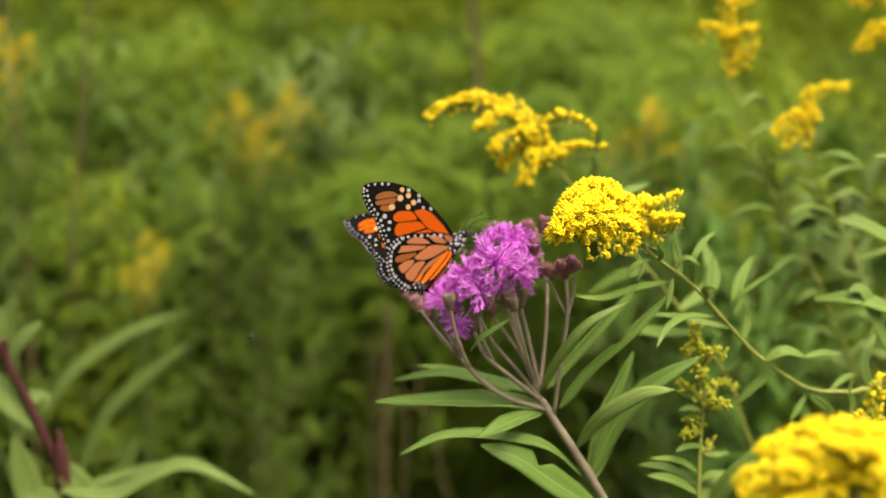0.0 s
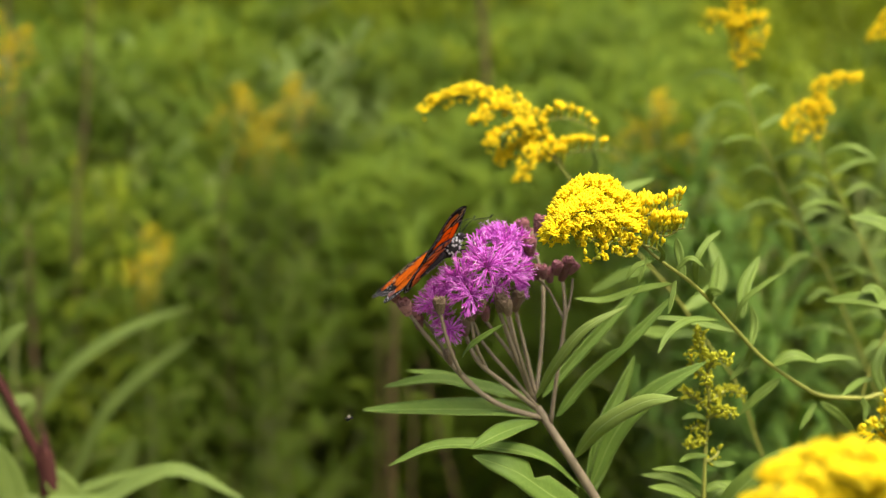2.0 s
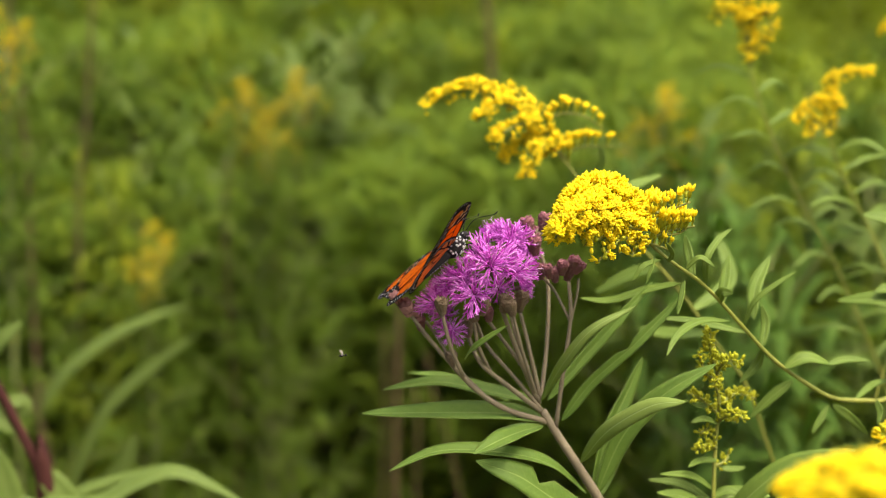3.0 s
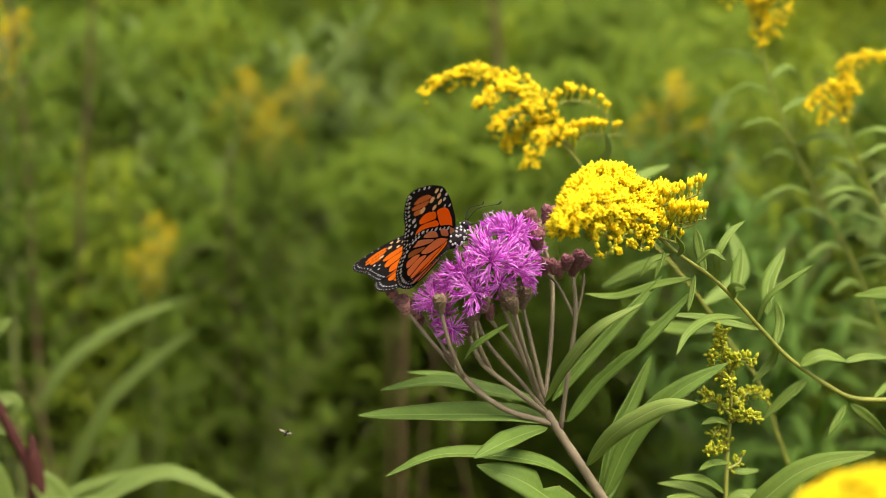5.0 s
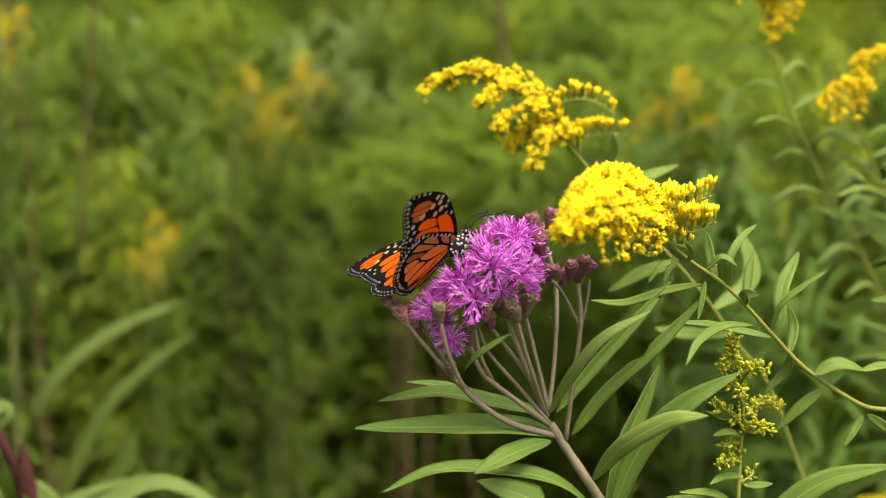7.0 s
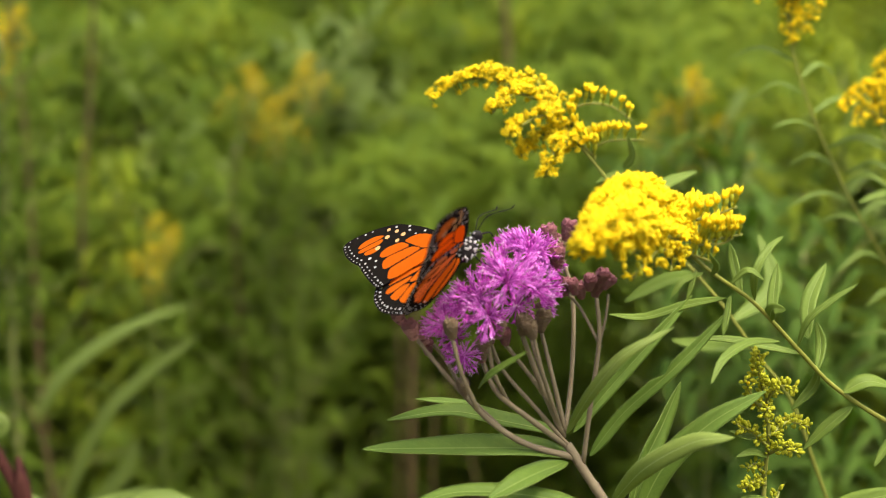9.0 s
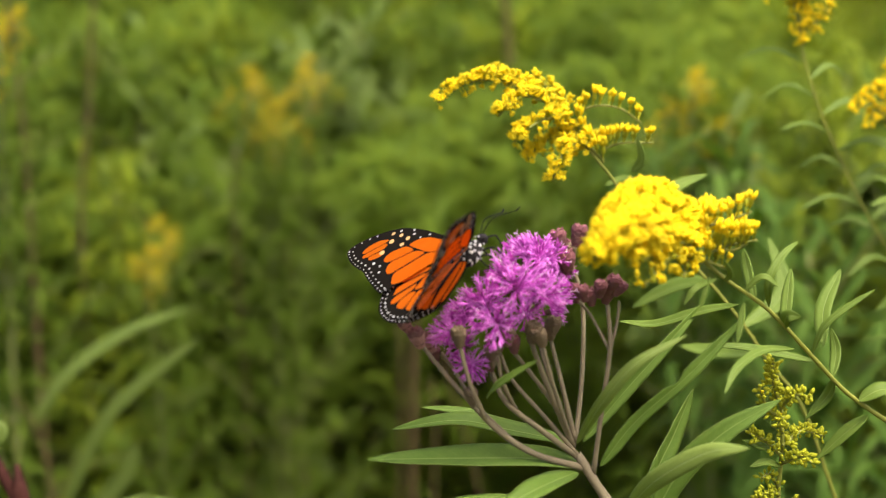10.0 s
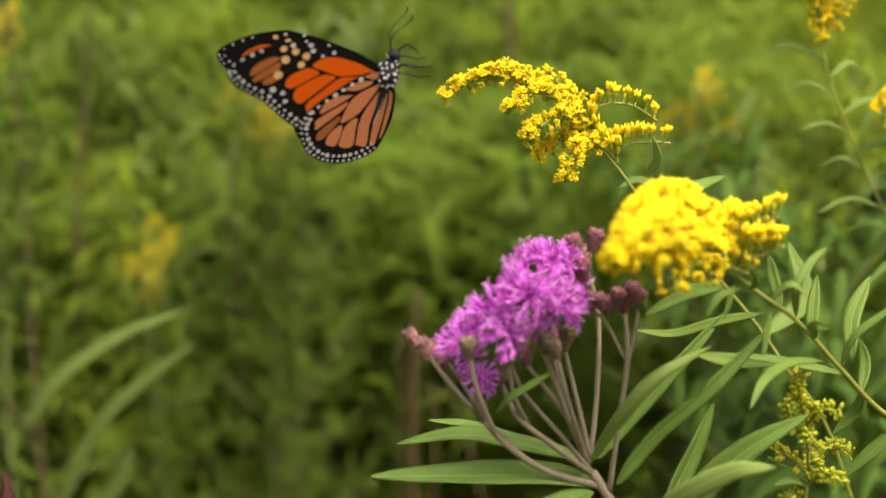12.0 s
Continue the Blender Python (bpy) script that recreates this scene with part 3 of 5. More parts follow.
def comb(bm, line, count, rng, size=0.0045, up=(0, 0, 1)):
    """A row of upright heads along the back of an arching branchlet, each a cup with a few narrow yellow tips."""
    up = Vector(up).normalized()
    for i in range(count):
        s = (i // 2 + 0.5 + rng.uniform(-0.2, 0.2)) / (count / 2)
        k = min(int(s * (len(line) - 1)), len(line) - 2)
        c = line[k].lerp(line[k + 1], min(1.0, s * (len(line) - 1) - k))
        d = (line[k + 1] - line[k]).normalized()
        o = d.cross(up).normalized() * (1 if i % 2 else -1)
        axis = (up + o * rng.uniform(0.1, 0.55) + d * rng.uniform(0.0, 0.35)).normalized()
        z = size * rng.uniform(0.8, 1.15) * (1.1 - 0.35 * s)
        p = c + o * 0.0006 + axis * z * 0.25
        tube(bm, (c, p + axis * z * 0.1), 0.0003, 0.0003, 4, 3, steps=2)
        lump(bm, p, axis, z * 0.7, z * 0.13, 3, 4, 6, rng=rng)
        u = axis.orthogonal().normalized()
        w = axis.cross(u)
        for j in range(5):
            a = j * 1.2566 + rng.uniform(-0.3, 0.3)
            q = u * math.cos(a) + w * math.sin(a)
            lump(bm, p + axis * z * 0.5 + q * z * 0.08, axis + q * rng.uniform(0.1, 0.4), z * rng.uniform(0.4, 0.65), z * 0.10, 0 if rng.random() < 0.7 else 1, 3, 5, rng=rng)


def plume(plant, points, spread, count, seed, base, combed=False, mats=None, **more):
    """One flowering branchlet with its crowded heads, as a part."""
    rng = random.Random(seed)
    bm = bmesh.new()
    line = tube(bm, [Vector(p) - base for p in points], 0.0007, 0.0004, 5, 2)
    if combed:
        comb(bm, line, count, rng, size=spread)
    else:
        floret_cluster(bm, line, spread, int(count * 1.7), rng, **more)
    return part("flower_plume", bm, mats or GOLD, plant)


def goldenrod(label, foot):
    plant = thing("goldenrod", label, "wildflower", "goldenrods in bloom", at=(foot[0], foot[1], 0))
    base = plant.location.copy()

    def stem(points, r0, r1, name="stem"):
        stem_part(plant, M_GOLD_STEM, [Vector(p) - base for p in points], r0 * 0.55, r1 * 0.6, name)

    def leaf(points, width, facing=(0, -0.6, 0.8), **more):
        leaf_part(plant, M_GOLD_LEAF, [Vector(p) - base for p in points], width * 0.001, facing, "", **{"segs": 14, **more})

    def bloom(points, spread, count, seed, **more):
        plume(plant, points, spread * 0.001, count, seed, base, **more)

    return plant, base, stem, leaf, bloom


def build_goldenrod_front():
    """The goldenrod whose head leans against the ironweed."""
    foot = (0.3052, -0.0145, 0.4554)
    plant, base, stem, leaf, bloom = goldenrod("golden yellow goldenrod head leaning on a slanting green stem", foot)
    stem([base + Vector((0, 0, -0.02)), (0.2697, 0.0399, 0.7605), (0.2506, 0.0385, 0.8773), (0.1970, 0.0300, 0.9260), (0.1780, 0.0220, 0.9310), (0.1610, 0.0160, 0.9340), (0.1500, 0.0120, 0.9400), (0.1330, 0.0060, 0.9530), (0.1200, 0.0010, 0.9670), (0.1020, -0.0100, 0.9870), (0.0860, -0.0190, 1.0000), (0.0760, -0.0200, 1.0090)], 0.0021, 0.0010)
    bloom([(0.0760, -0.0220, 1.0130), (0.0650, -0.0350, 1.0260), (0.0540, -0.0480, 1.0320), (0.0470, -0.0590, 1.0280), (0.0410, -0.0670, 1.0180)], 2.48, 108, 1, size=0.0027, open_share=1.0, deep=0.15)
    bloom([(0.0760, -0.0180, 1.0120), (0.0630, -0.0320, 1.0230), (0.0530, -0.0450, 1.0280), (0.0450, -0.0570, 1.0230), (0.0420, -0.0620, 1.0160)], 2.48, 100, 2, size=0.0027, open_share=1.0, deep=0.15)
    bloom([(0.0740, -0.0270, 1.0130), (0.0610, -0.0480, 1.0230), (0.0510, -0.0630, 1.0270), (0.0450, -0.0700, 1.0240), (0.0420, -0.0730, 1.0200)], 2.36, 93, 3, size=0.0027, open_share=1.0, deep=0.15)
    bloom([(0.0740, -0.0190, 1.0140), (0.0680, -0.0220, 1.0250), (0.0610, -0.0310, 1.0300), (0.0550, -0.0400, 1.0310)], 2.23, 64, 4, size=0.0027, open_share=1.0, deep=0.15)
    bloom([(0.0760, -0.0220, 1.0140), (0.0710, -0.0270, 1.0230), (0.0660, -0.0330, 1.0270)], 1.86, 36, 5, size=0.0028, open_share=0.75, deep=0.4)
    bloom([(0.0740, -0.0290, 1.0130), (0.0630, -0.0470, 1.0200), (0.0550, -0.0590, 1.0220), (0.0490, -0.0660, 1.0210)], 2.11, 64, 6, size=0.0028, open_share=0.75, deep=0.4)
    bloom([(0.0740, -0.0270, 1.0120), (0.0640, -0.0410, 1.0150), (0.0570, -0.0530, 1.0150), (0.0510, -0.0600, 1.0140)], 1.61, 24, 7, size=0.0028, open_share=0.6, deep=0.4)
    bloom([(0.0750, -0.0260, 1.0100), (0.0670, -0.0390, 1.0120), (0.0620, -0.0480, 1.0110), (0.0570, -0.0530, 1.0070)], 1.61, 24, 8, size=0.0028, open_share=0.6, deep=0.4)
    bloom([(0.0780, -0.0220, 1.0060), (0.0730, -0.0280, 1.0070), (0.0710, -0.0330, 1.0040)], 1.49, 15, 9, size=0.0026, open_share=0.3, deep=0.4)
    bloom([(0.0760, -0.0180, 1.0130), (0.0740, -0.0180, 1.0200), (0.0730, -0.0200, 1.0240)], 1.49, 18, 10, size=0.0028, open_share=0.75, deep=0.4)
    bloom([(0.0730, -0.0270, 1.0130), (0.0600, -0.0450, 1.0260), (0.0530, -0.0560, 1.0280), (0.0480, -0.0630, 1.0230), (0.0440, -0.0660, 1.0190)], 2.48, 79, 11, size=0.0027, open_share=1.0, deep=0.15)
    bloom([(0.0750, -0.0230, 1.0150), (0.0770, -0.0220, 1.0170), (0.0850, -0.0220, 1.0190), (0.0930, -0.0220, 1.0220)], 7.6, 16, 12, combed=True)
    bloom([(0.0780, -0.0220, 1.0120), (0.0830, -0.0220, 1.0110), (0.0890, -0.0220, 1.0120), (0.0950, -0.0220, 1.0130)], 7.6, 14, 13, combed=True)
    bloom([(0.0780, -0.0220, 1.0090), (0.0830, -0.0220, 1.0100), (0.0880, -0.0220, 1.0100), (0.0920, -0.0220, 1.0120)], 7.0, 12, 14, combed=True)
    bloom([(0.0780, -0.0220, 1.0070), (0.0810, -0.0220, 1.0060), (0.0860, -0.0220, 1.0040)], 6.4, 8, 15, combed=True)
    leaf([(0.1020, -0.0100, 0.9880), (0.1010, -0.0140, 0.9980), (0.1060, -0.0090, 1.0050), (0.1120, -0.0030, 1.0080)], 2.9, (-0.5, -0.8, 0.1))
    leaf([(0.0970, -0.0130, 0.9910), (0.0960, -0.0040, 0.9990), (0.0950, -0.0010, 1.0050)], 3.8, (-0.5, -0.8, 0.1))
    leaf([(0.0930, -0.0150, 0.9950), (0.0980, -0.0170, 1.0000), (0.1030, -0.0180, 0.9970)], 2.3, (0, -0.6, 0.8))
    leaf([(0.0950, 0.0040, 0.9850), (0.0830, 0.0100, 0.9810), (0.0690, 0.0160, 0.9750), (0.0570, 0.0200, 0.9750)], 3.8, (0, -0.6, 0.8))
    leaf([(0.1080, -0.0060, 0.9800), (0.1080, -0.0100, 0.9850), (0.1120, -0.0110, 0.9850)], 4.2, (-0.5, -0.8, 0.1))
    leaf([(0.1190, 0.0000, 0.9690), (0.1220, -0.0020, 0.9790), (0.1300, -0.0020, 0.9860), (0.1380, -0.0010, 0.9910)], 2.5, (-0.4, -0.6, 0.6))
    leaf([(0.1230, 0.0020, 0.9710), (0.1260, 0.0150, 0.9810), (0.1340, 0.0270, 0.9910)], 5.8, (-0.5, -0.8, 0.1))
    leaf([(0.1270, 0.0040, 0.9590), (0.1300, 0.0120, 0.9660), (0.1290, 0.0160, 0.9730)], 3.8, (-0.5, -0.8, 0.1))
    leaf([(0.1120, -0.0040, 0.9720), (0.0990, -0.0180, 0.9760), (0.0890, -0.0290, 0.9740), (0.0840, -0.0360, 0.9680)], 3.3, (0, -0.6, 0.8))
    leaf([(0.1220, 0.0070, 0.9640), (0.1090, 0.0070, 0.9670), (0.0970, 0.0050, 0.9700), (0.0850, 0.0040, 0.9710)], 3.3, (0, -0.6, 0.8))
    leaf([(0.1370, 0.0070, 0.9500), (0.1450, 0.0070, 0.9540), (0.1550, 0.0090, 0.9510)], 5.4, (0, -0.6, 0.8))
    leaf([(0.1540, 0.0080, 0.9510), (0.1620, 0.0110, 0.9520), (0.1720, 0.0130, 0.9510)], 3.3, (0, -0.6, 0.8))
    leaf([(0.1280, 0.0040, 0.9590), (0.1270, 0.0090, 0.9510), (0.1200, 0.0090, 0.9430)], 4.2, (-0.7, -0.6, 0.3))
    leaf([(0.1410, 0.0090, 0.9440), (0.1330, 0.0090, 0.9370), (0.1250, 0.0100, 0.9280)], 4.6, (-0.6, -0.6, 0.5))
    leaf([(0.1570, 0.0140, 0.9320), (0.1530, 0.0090, 0.9280), (0.1490, 0.0060, 0.9230)], 3.3, (-0.7, -0.6, 0.3))
    leaf([(0.1590, 0.0150, 0.9320), (0.1660, 0.0140, 0.9270), (0.1740, 0.0150, 0.9190)], 3.8, (-0.5, -0.7, 0.3))
    leaf([(0.0830, -0.0200, 1.0000), (0.0760, -0.0260, 0.9990), (0.0720, -0.0280, 0.9940)], 2.3, (0, -0.6, 0.8))
    leaf([(0.0810, -0.0200, 1.0010), (0.0790, -0.0260, 0.9980), (0.0770, -0.0280, 0.9930)], 1.9, (-0.7, -0.6, 0.3))
    leaf([(0.0930, -0.0150, 0.9910), (0.0910, -0.0220, 0.9860), (0.0890, -0.0270, 0.9810)], 2.5, (-0.7, -0.6, 0.3))
    leaf([(0.0860, -0.0190, 0.9990), (0.0870, -0.0230, 1.0030), (0.0840, -0.0260, 1.0080)], 1.9, (-0.5, -0.8, 0.1))
    leaf([(0.0860, 0.0100, 0.9960), (0.0880, 0.0300, 1.0000), (0.0900, 0.0400, 1.0160)], 3.4, (-0.5, -0.8, 0.1))
    leaf([(0.1130, 0.0140, 0.9740), (0.1160, 0.0260, 0.9810), (0.1190, 0.0360, 0.9890)], 4.6, (-0.5, -0.8, 0.1))
    leaf([(0.1690, 0.0190, 0.9330), (0.1800, 0.0320, 0.9350), (0.1900, 0.0400, 0.9340)], 3.0, (0, -0.6, 0.8))
    leaf([(0.1780, 0.0220, 0.9320), (0.1790, 0.0170, 0.9280), (0.1770, 0.0130, 0.9240)], 2.9, (-0.7, -0.6, 0.3))
    leaf([(0.1900, 0.0270, 0.9290), (0.1880, 0.0360, 0.9410), (0.1970, 0.0480, 0.9510)], 5.0, (-0.5, -0.8, 0.1))


def build_goldenrod_arch():
    """The goldenrod behind, whose tip arches over."""
    foot = (0.2304, 0.0899, 0.3694)
    plant, base, stem, leaf, bloom = goldenrod("bright yellow goldenrod with an arching one-sided tip", foot)
    stem([base + Vector((0, 0, -0.02)), (0.1995, 0.1387, 0.6950), (0.1574, 0.1263, 0.8774), (0.1274, 0.1174, 0.9316), (0.1030, 0.1142, 0.9645), (0.0710, 0.1090, 0.9980), (0.0610, 0.1090, 1.0110), (0.0520, 0.1090, 1.0220), (0.0420, 0.1090, 1.0340)], 0.0016, 0.0009)
    bloom([(0.0540, 0.1090, 1.0200), (0.0430, 0.1090, 1.0330), (0.0340, 0.1090, 1.0420), (0.0250, 0.1090, 1.0470), (0.0140, 0.1090, 1.0490), (0.0030, 0.1090, 1.0470), (-0.0070, 0.1090, 1.0400)], 3.47, 152, 21, open_share=0.85, size=0.0023, deep=0.5)
    bloom([(0.0440, 0.1090, 1.0320), (0.0370, 0.1050, 1.0340), (0.0280, 0.1010, 1.0300), (0.0230, 0.0970, 1.0260)], 3.06, 55, 22, open_share=0.85, size=0.0023, deep=0.5)
    bloom([(0.0470, 0.1090, 1.0270), (0.0390, 0.1130, 1.0250), (0.0330, 0.1150, 1.0210), (0.0290, 0.1130, 1.0160)], 2.86, 50, 23, open_share=0.85, size=0.0023, deep=0.5)
    bloom([(0.0510, 0.1090, 1.0230), (0.0450, 0.1030, 1.0230), (0.0410, 0.0990, 1.0180), (0.0380, 0.0970, 1.0100)], 2.86, 54, 24, open_share=0.85, size=0.0023, deep=0.5)
    bloom([(0.0360, 0.1090, 1.0400), (0.0280, 0.1030, 1.0430), (0.0220, 0.0990, 1.0410), (0.0170, 0.0970, 1.0360)], 2.86, 48, 27, open_share=0.85, size=0.0023, deep=0.5)
    bloom([(0.0410, 0.1090, 1.0350), (0.0430, 0.1150, 1.0390), (0.0380, 0.1190, 1.0430), (0.0330, 0.1190, 1.0500)], 2.45, 36, 28, open_share=0.85, size=0.0023, deep=0.5)
    bloom([(0.0260, 0.1090, 1.0470), (0.0220, 0.1150, 1.0480), (0.0170, 0.1190, 1.0510)], 2.45, 30, 29, open_share=0.85, size=0.0023, deep=0.5)
    bloom([(0.0490, 0.1090, 1.0260), (0.0470, 0.1170, 1.0180), (0.0460, 0.1210, 1.0140)], 2.24, 22, 30, open_share=0.85, size=0.0023, deep=0.5)
    bloom([(0.0580, 0.1090, 1.0170), (0.0510, 0.1090, 1.0250), (0.0490, 0.1090, 1.0340), (0.0550, 0.1090, 1.0380), (0.0650, 0.1090, 1.0370), (0.0740, 0.1090, 1.0310)], 7.20, 26, 25, combed=True)
    bloom([(0.0590, 0.1090, 1.0150), (0.0590, 0.1090, 1.0200), (0.0660, 0.1090, 1.0230), (0.0790, 0.1090, 1.0230)], 7.20, 16, 26, combed=True)
    leaf([(0.0705, 0.1088, 1.0115), (0.0741, 0.1049, 1.0171), (0.0722, 0.1066, 1.0252)], 4, (-0.7, -0.6, 0.1))
    leaf([(0.0821, 0.1105, 0.9952), (0.0890, 0.1221, 1.0017), (0.1045, 0.1331, 1.0056)], 6)
    leaf([(0.0766, 0.1119, 1.0020), (0.0693, 0.1229, 1.0058), (0.0608, 0.1223, 1.0031)], 4)
    leaf([(0.1030, 0.1142, 0.9645), (0.0902, 0.1233, 0.9595), (0.0741, 0.1312, 0.9487)], 8)
    leaf([(0.1188, 0.1197, 0.9427), (0.1378, 0.1324, 0.9544), (0.1339, 0.1471, 0.9750)], 8)
    leaf([(0.1274, 0.1174, 0.9316), (0.1133, 0.1367, 0.9262), (0.0970, 0.1470, 0.9265)], 8)


def build_goldenrod_spike():
    """The upright spike of green-yellow buds."""
    foot = (0.1109, -0.0524, 0.4693)
    plant, base, stem, leaf, bloom = goldenrod("upright goldenrod spike of green-yellow buds", foot)
    stem([base + Vector((0, 0, -0.02)), (0.1092, -0.0115, 0.7580), (0.1091, -0.0034, 0.8924), (0.1097, 0.0002, 0.9191), (0.1100, -0.0010, 0.9420), (0.1068, -0.0038, 0.9626)], 0.0020, 0.0010)
    upper = (
            ((0.1079, -0.0048, 0.9531), (0.1049, -0.0070, 0.9622), (0.1045, -0.0074, 0.9696), 3.0, 40), ((0.1082, -0.0051, 0.9519), (0.1110, -0.0099, 0.9582), (0.1165, -0.0119, 0.9581), 2.6, 26),
            ((0.1090, -0.0039, 0.9479), (0.1036, -0.0070, 0.9525), (0.0998, -0.0091, 0.9616), 2.4, 18), ((0.1100, -0.0020, 0.9374), (0.1185, 0.0066, 0.9396), (0.1276, 0.0138, 0.9348), 2.8, 34),
            ((0.1104, -0.0009, 0.9333), (0.1031, -0.0054, 0.9409), (0.0979, -0.0077, 0.9442), 2.4, 24), ((0.1106, -0.0004, 0.9306), (0.1143, -0.0093, 0.9368), (0.1169, -0.0145, 0.9365), 2.4, 22))
    lower = (
            ((0.1101, 0.0002, 0.9191), (0.1046, -0.0071, 0.9229), (0.1003, -0.0095, 0.9213), 2.4, 22), ((0.1101, 0.0007, 0.9214), (0.1062, -0.0011, 0.9271), (0.1029, -0.0043, 0.9269), 2.2, 12),
            ((0.1097, -0.0013, 0.9120), (0.1144, 0.0011, 0.9137), (0.1157, 0.0038, 0.9165), 1.8, 8), ((0.1094, -0.0030, 0.9427), (0.1064, -0.0118, 0.9491), (0.1068, -0.0152, 0.9525), 2.4, 14))
    for i, (a, b, c, spread, count) in enumerate(upper + lower):
        bloom([a, b, c], spread * 0.62, int(count * 1.1), 40 + i, open_share=0.0, size=0.0023, one_sided=0.3, green=0.99)
    for a, b, c, w in (((0.1096, -0.0014, 0.9019), (0.0987, -0.0096, 0.9113), (0.0861, -0.0142, 0.9138), 3.5), ((0.1093, -0.0024, 0.8971), (0.0968, -0.0009, 0.9042), (0.0835, -0.0005, 0.9061), 4),
                       ((0.1091, -0.0032, 0.8936), (0.0963, -0.0113, 0.9032), (0.0849, -0.0157, 0.9069), 5), ((0.1100, 0.0006, 0.9113), (0.1161, 0.0004, 0.9101), (0.1221, 0.0005, 0.9108), 3),
                       ((0.1101, -0.0006, 0.9294), (0.1039, -0.0050, 0.9329), (0.0984, -0.0072, 0.9322), 3), ((0.1100, -0.0017, 0.9147), (0.1023, -0.0084, 0.9171), (0.0969, -0.0136, 0.9165), 3),
                       ((0.1101, -0.0001, 0.9368), (0.1023, -0.0039, 0.9380), (0.0955, -0.0082, 0.9419), 3), ((0.1096, -0.0019, 0.8995), (0.1153, -0.0014, 0.9019), (0.1209, -0.0019, 0.8995), 4)):
        leaf([a, b, c], w)
    leaf([(0.1124, -0.0047, 0.8865), (0.1224, -0.0111, 0.9044), (0.1379, -0.0134, 0.9177), (0.1600, -0.0170, 0.9247)], 8.5, (-0.2, -0.7, 0.6), segs=20)
    leaf([(0.1100, -0.0039, 0.8901), (0.1170, 0.0028, 0.8977), (0.1339, 0.0075, 0.8958)], 8)


def build_goldenrod_tall():
    """Two taller goldenrods further back."""
    foot = (0.3724, 0.2973, 0.3303)
    plant, base, stem, leaf, bloom = goldenrod("tall goldenrod with a loose yellow plume and paired leaves", foot)
    way = [(0.3150, 0.2763, 0.6933), (0.2587, 0.2429, 0.8438), (0.2357, 0.2326, 0.8963), (0.2144, 0.2308, 0.9412), (0.1953, 0.2262, 0.9722), (0.1782, 0.2297, 1.0077), (0.1656, 0.2307, 1.0415), (0.1608, 0.2370, 1.0713)]
    stem([base + Vector((0, 0, -0.02))] + way, 0.0018, 0.0008)
    for i, (a, b, c, n) in enumerate((
            ((0.1656, 0.2324, 1.0494), (0.1630, 0.2357, 1.0651), (0.1624, 0.2384, 1.0776), 46), ((0.1624, 0.2370, 1.0713), (0.1624, 0.2404, 1.0870), (0.1608, 0.2444, 1.1059), 50),
            ((0.1630, 0.2364, 1.0682), (0.1675, 0.2317, 1.0748), (0.1764, 0.2290, 1.0766), 26), ((0.1624, 0.2370, 1.0713), (0.1544, 0.2380, 1.0760), (0.1453, 0.2358, 1.0752), 24),
            ((0.1650, 0.2337, 1.0556), (0.1718, 0.2367, 1.0602), (0.1791, 0.2424, 1.0678), 20), ((0.1624, 0.2397, 1.0839), (0.1688, 0.2411, 1.0902), (0.1720, 0.2424, 1.0965), 18))):
        bloom([a, b, c], 5.2, int(n * 1.5), 60 + i, open_share=0.85, size=0.0020, deep=0.25, green=0.8)
    rng = random.Random(5)
    line = spline(way, 8)
    right = Vector((1, 0, 0))
    for i in range(12, len(line) - 8, 2):
        p = line[i]
        s = 1 if (i // 2) % 2 else -1
        reach = rng.uniform(0.022, 0.036)
        out = (right * s + Vector((0, rng.uniform(-0.7, 0.7), 0))).normalized()
        leaf([p, p + out * reach * 0.5 + Vector((0, 0, 0.006)), p + out * reach + Vector((0, 0, rng.uniform(-0.002, 0.004)))], rng.uniform(2.6, 4.4), (0, -0.5, 0.85), segs=10)
    foot = (0.4538, 0.2973, 0.3303)
    plant, base, stem, leaf, bloom = goldenrod("goldenrod with a small drooping yellow plume", foot)
    way = [(0.3739, 0.2763, 0.6933), (0.2930, 0.2429, 0.8438), (0.2556, 0.2233, 0.9057), (0.2315, 0.2189, 0.9571), (0.2153, 0.2190, 0.9866), (0.2058, 0.2177, 1.0094), (0.2042, 0.2224, 1.0312)]
    stem([base + Vector((0, 0, -0.02))] + way, 0.0016, 0.0008)
    bloom([(0.2058, 0.2191, 1.0156), (0.2042, 0.2230, 1.0343), (0.2105, 0.2249, 1.0430), (0.2271, 0.2252, 1.0443)], 3.2, 130, 70, open_share=0.75, size=0.0020, deep=0.25, green=0.8)
    bloom([(0.2058, 0.2197, 1.0187), (0.2002, 0.2191, 1.0300), (0.1920, 0.2174, 1.0270), (0.1852, 0.2138, 1.0195)], 2.6, 75, 71, open_share=0.75, size=0.0020, deep=0.25, green=0.8)
    bloom([(0.2058, 0.2181, 1.0110), (0.1970, 0.2171, 1.0207), (0.1936, 0.2141, 1.0115)], 2.4, 30, 72, open_share=0.75, size=0.0020, green=0.8)
    bloom([(0.2058, 0.2201, 1.0203), (0.2082, 0.2191, 1.0300), (0.2117, 0.2176, 1.0279)], 2.2, 20, 73, open_share=0.75, size=0.0020, green=0.8)
    line = spline(way, 8)
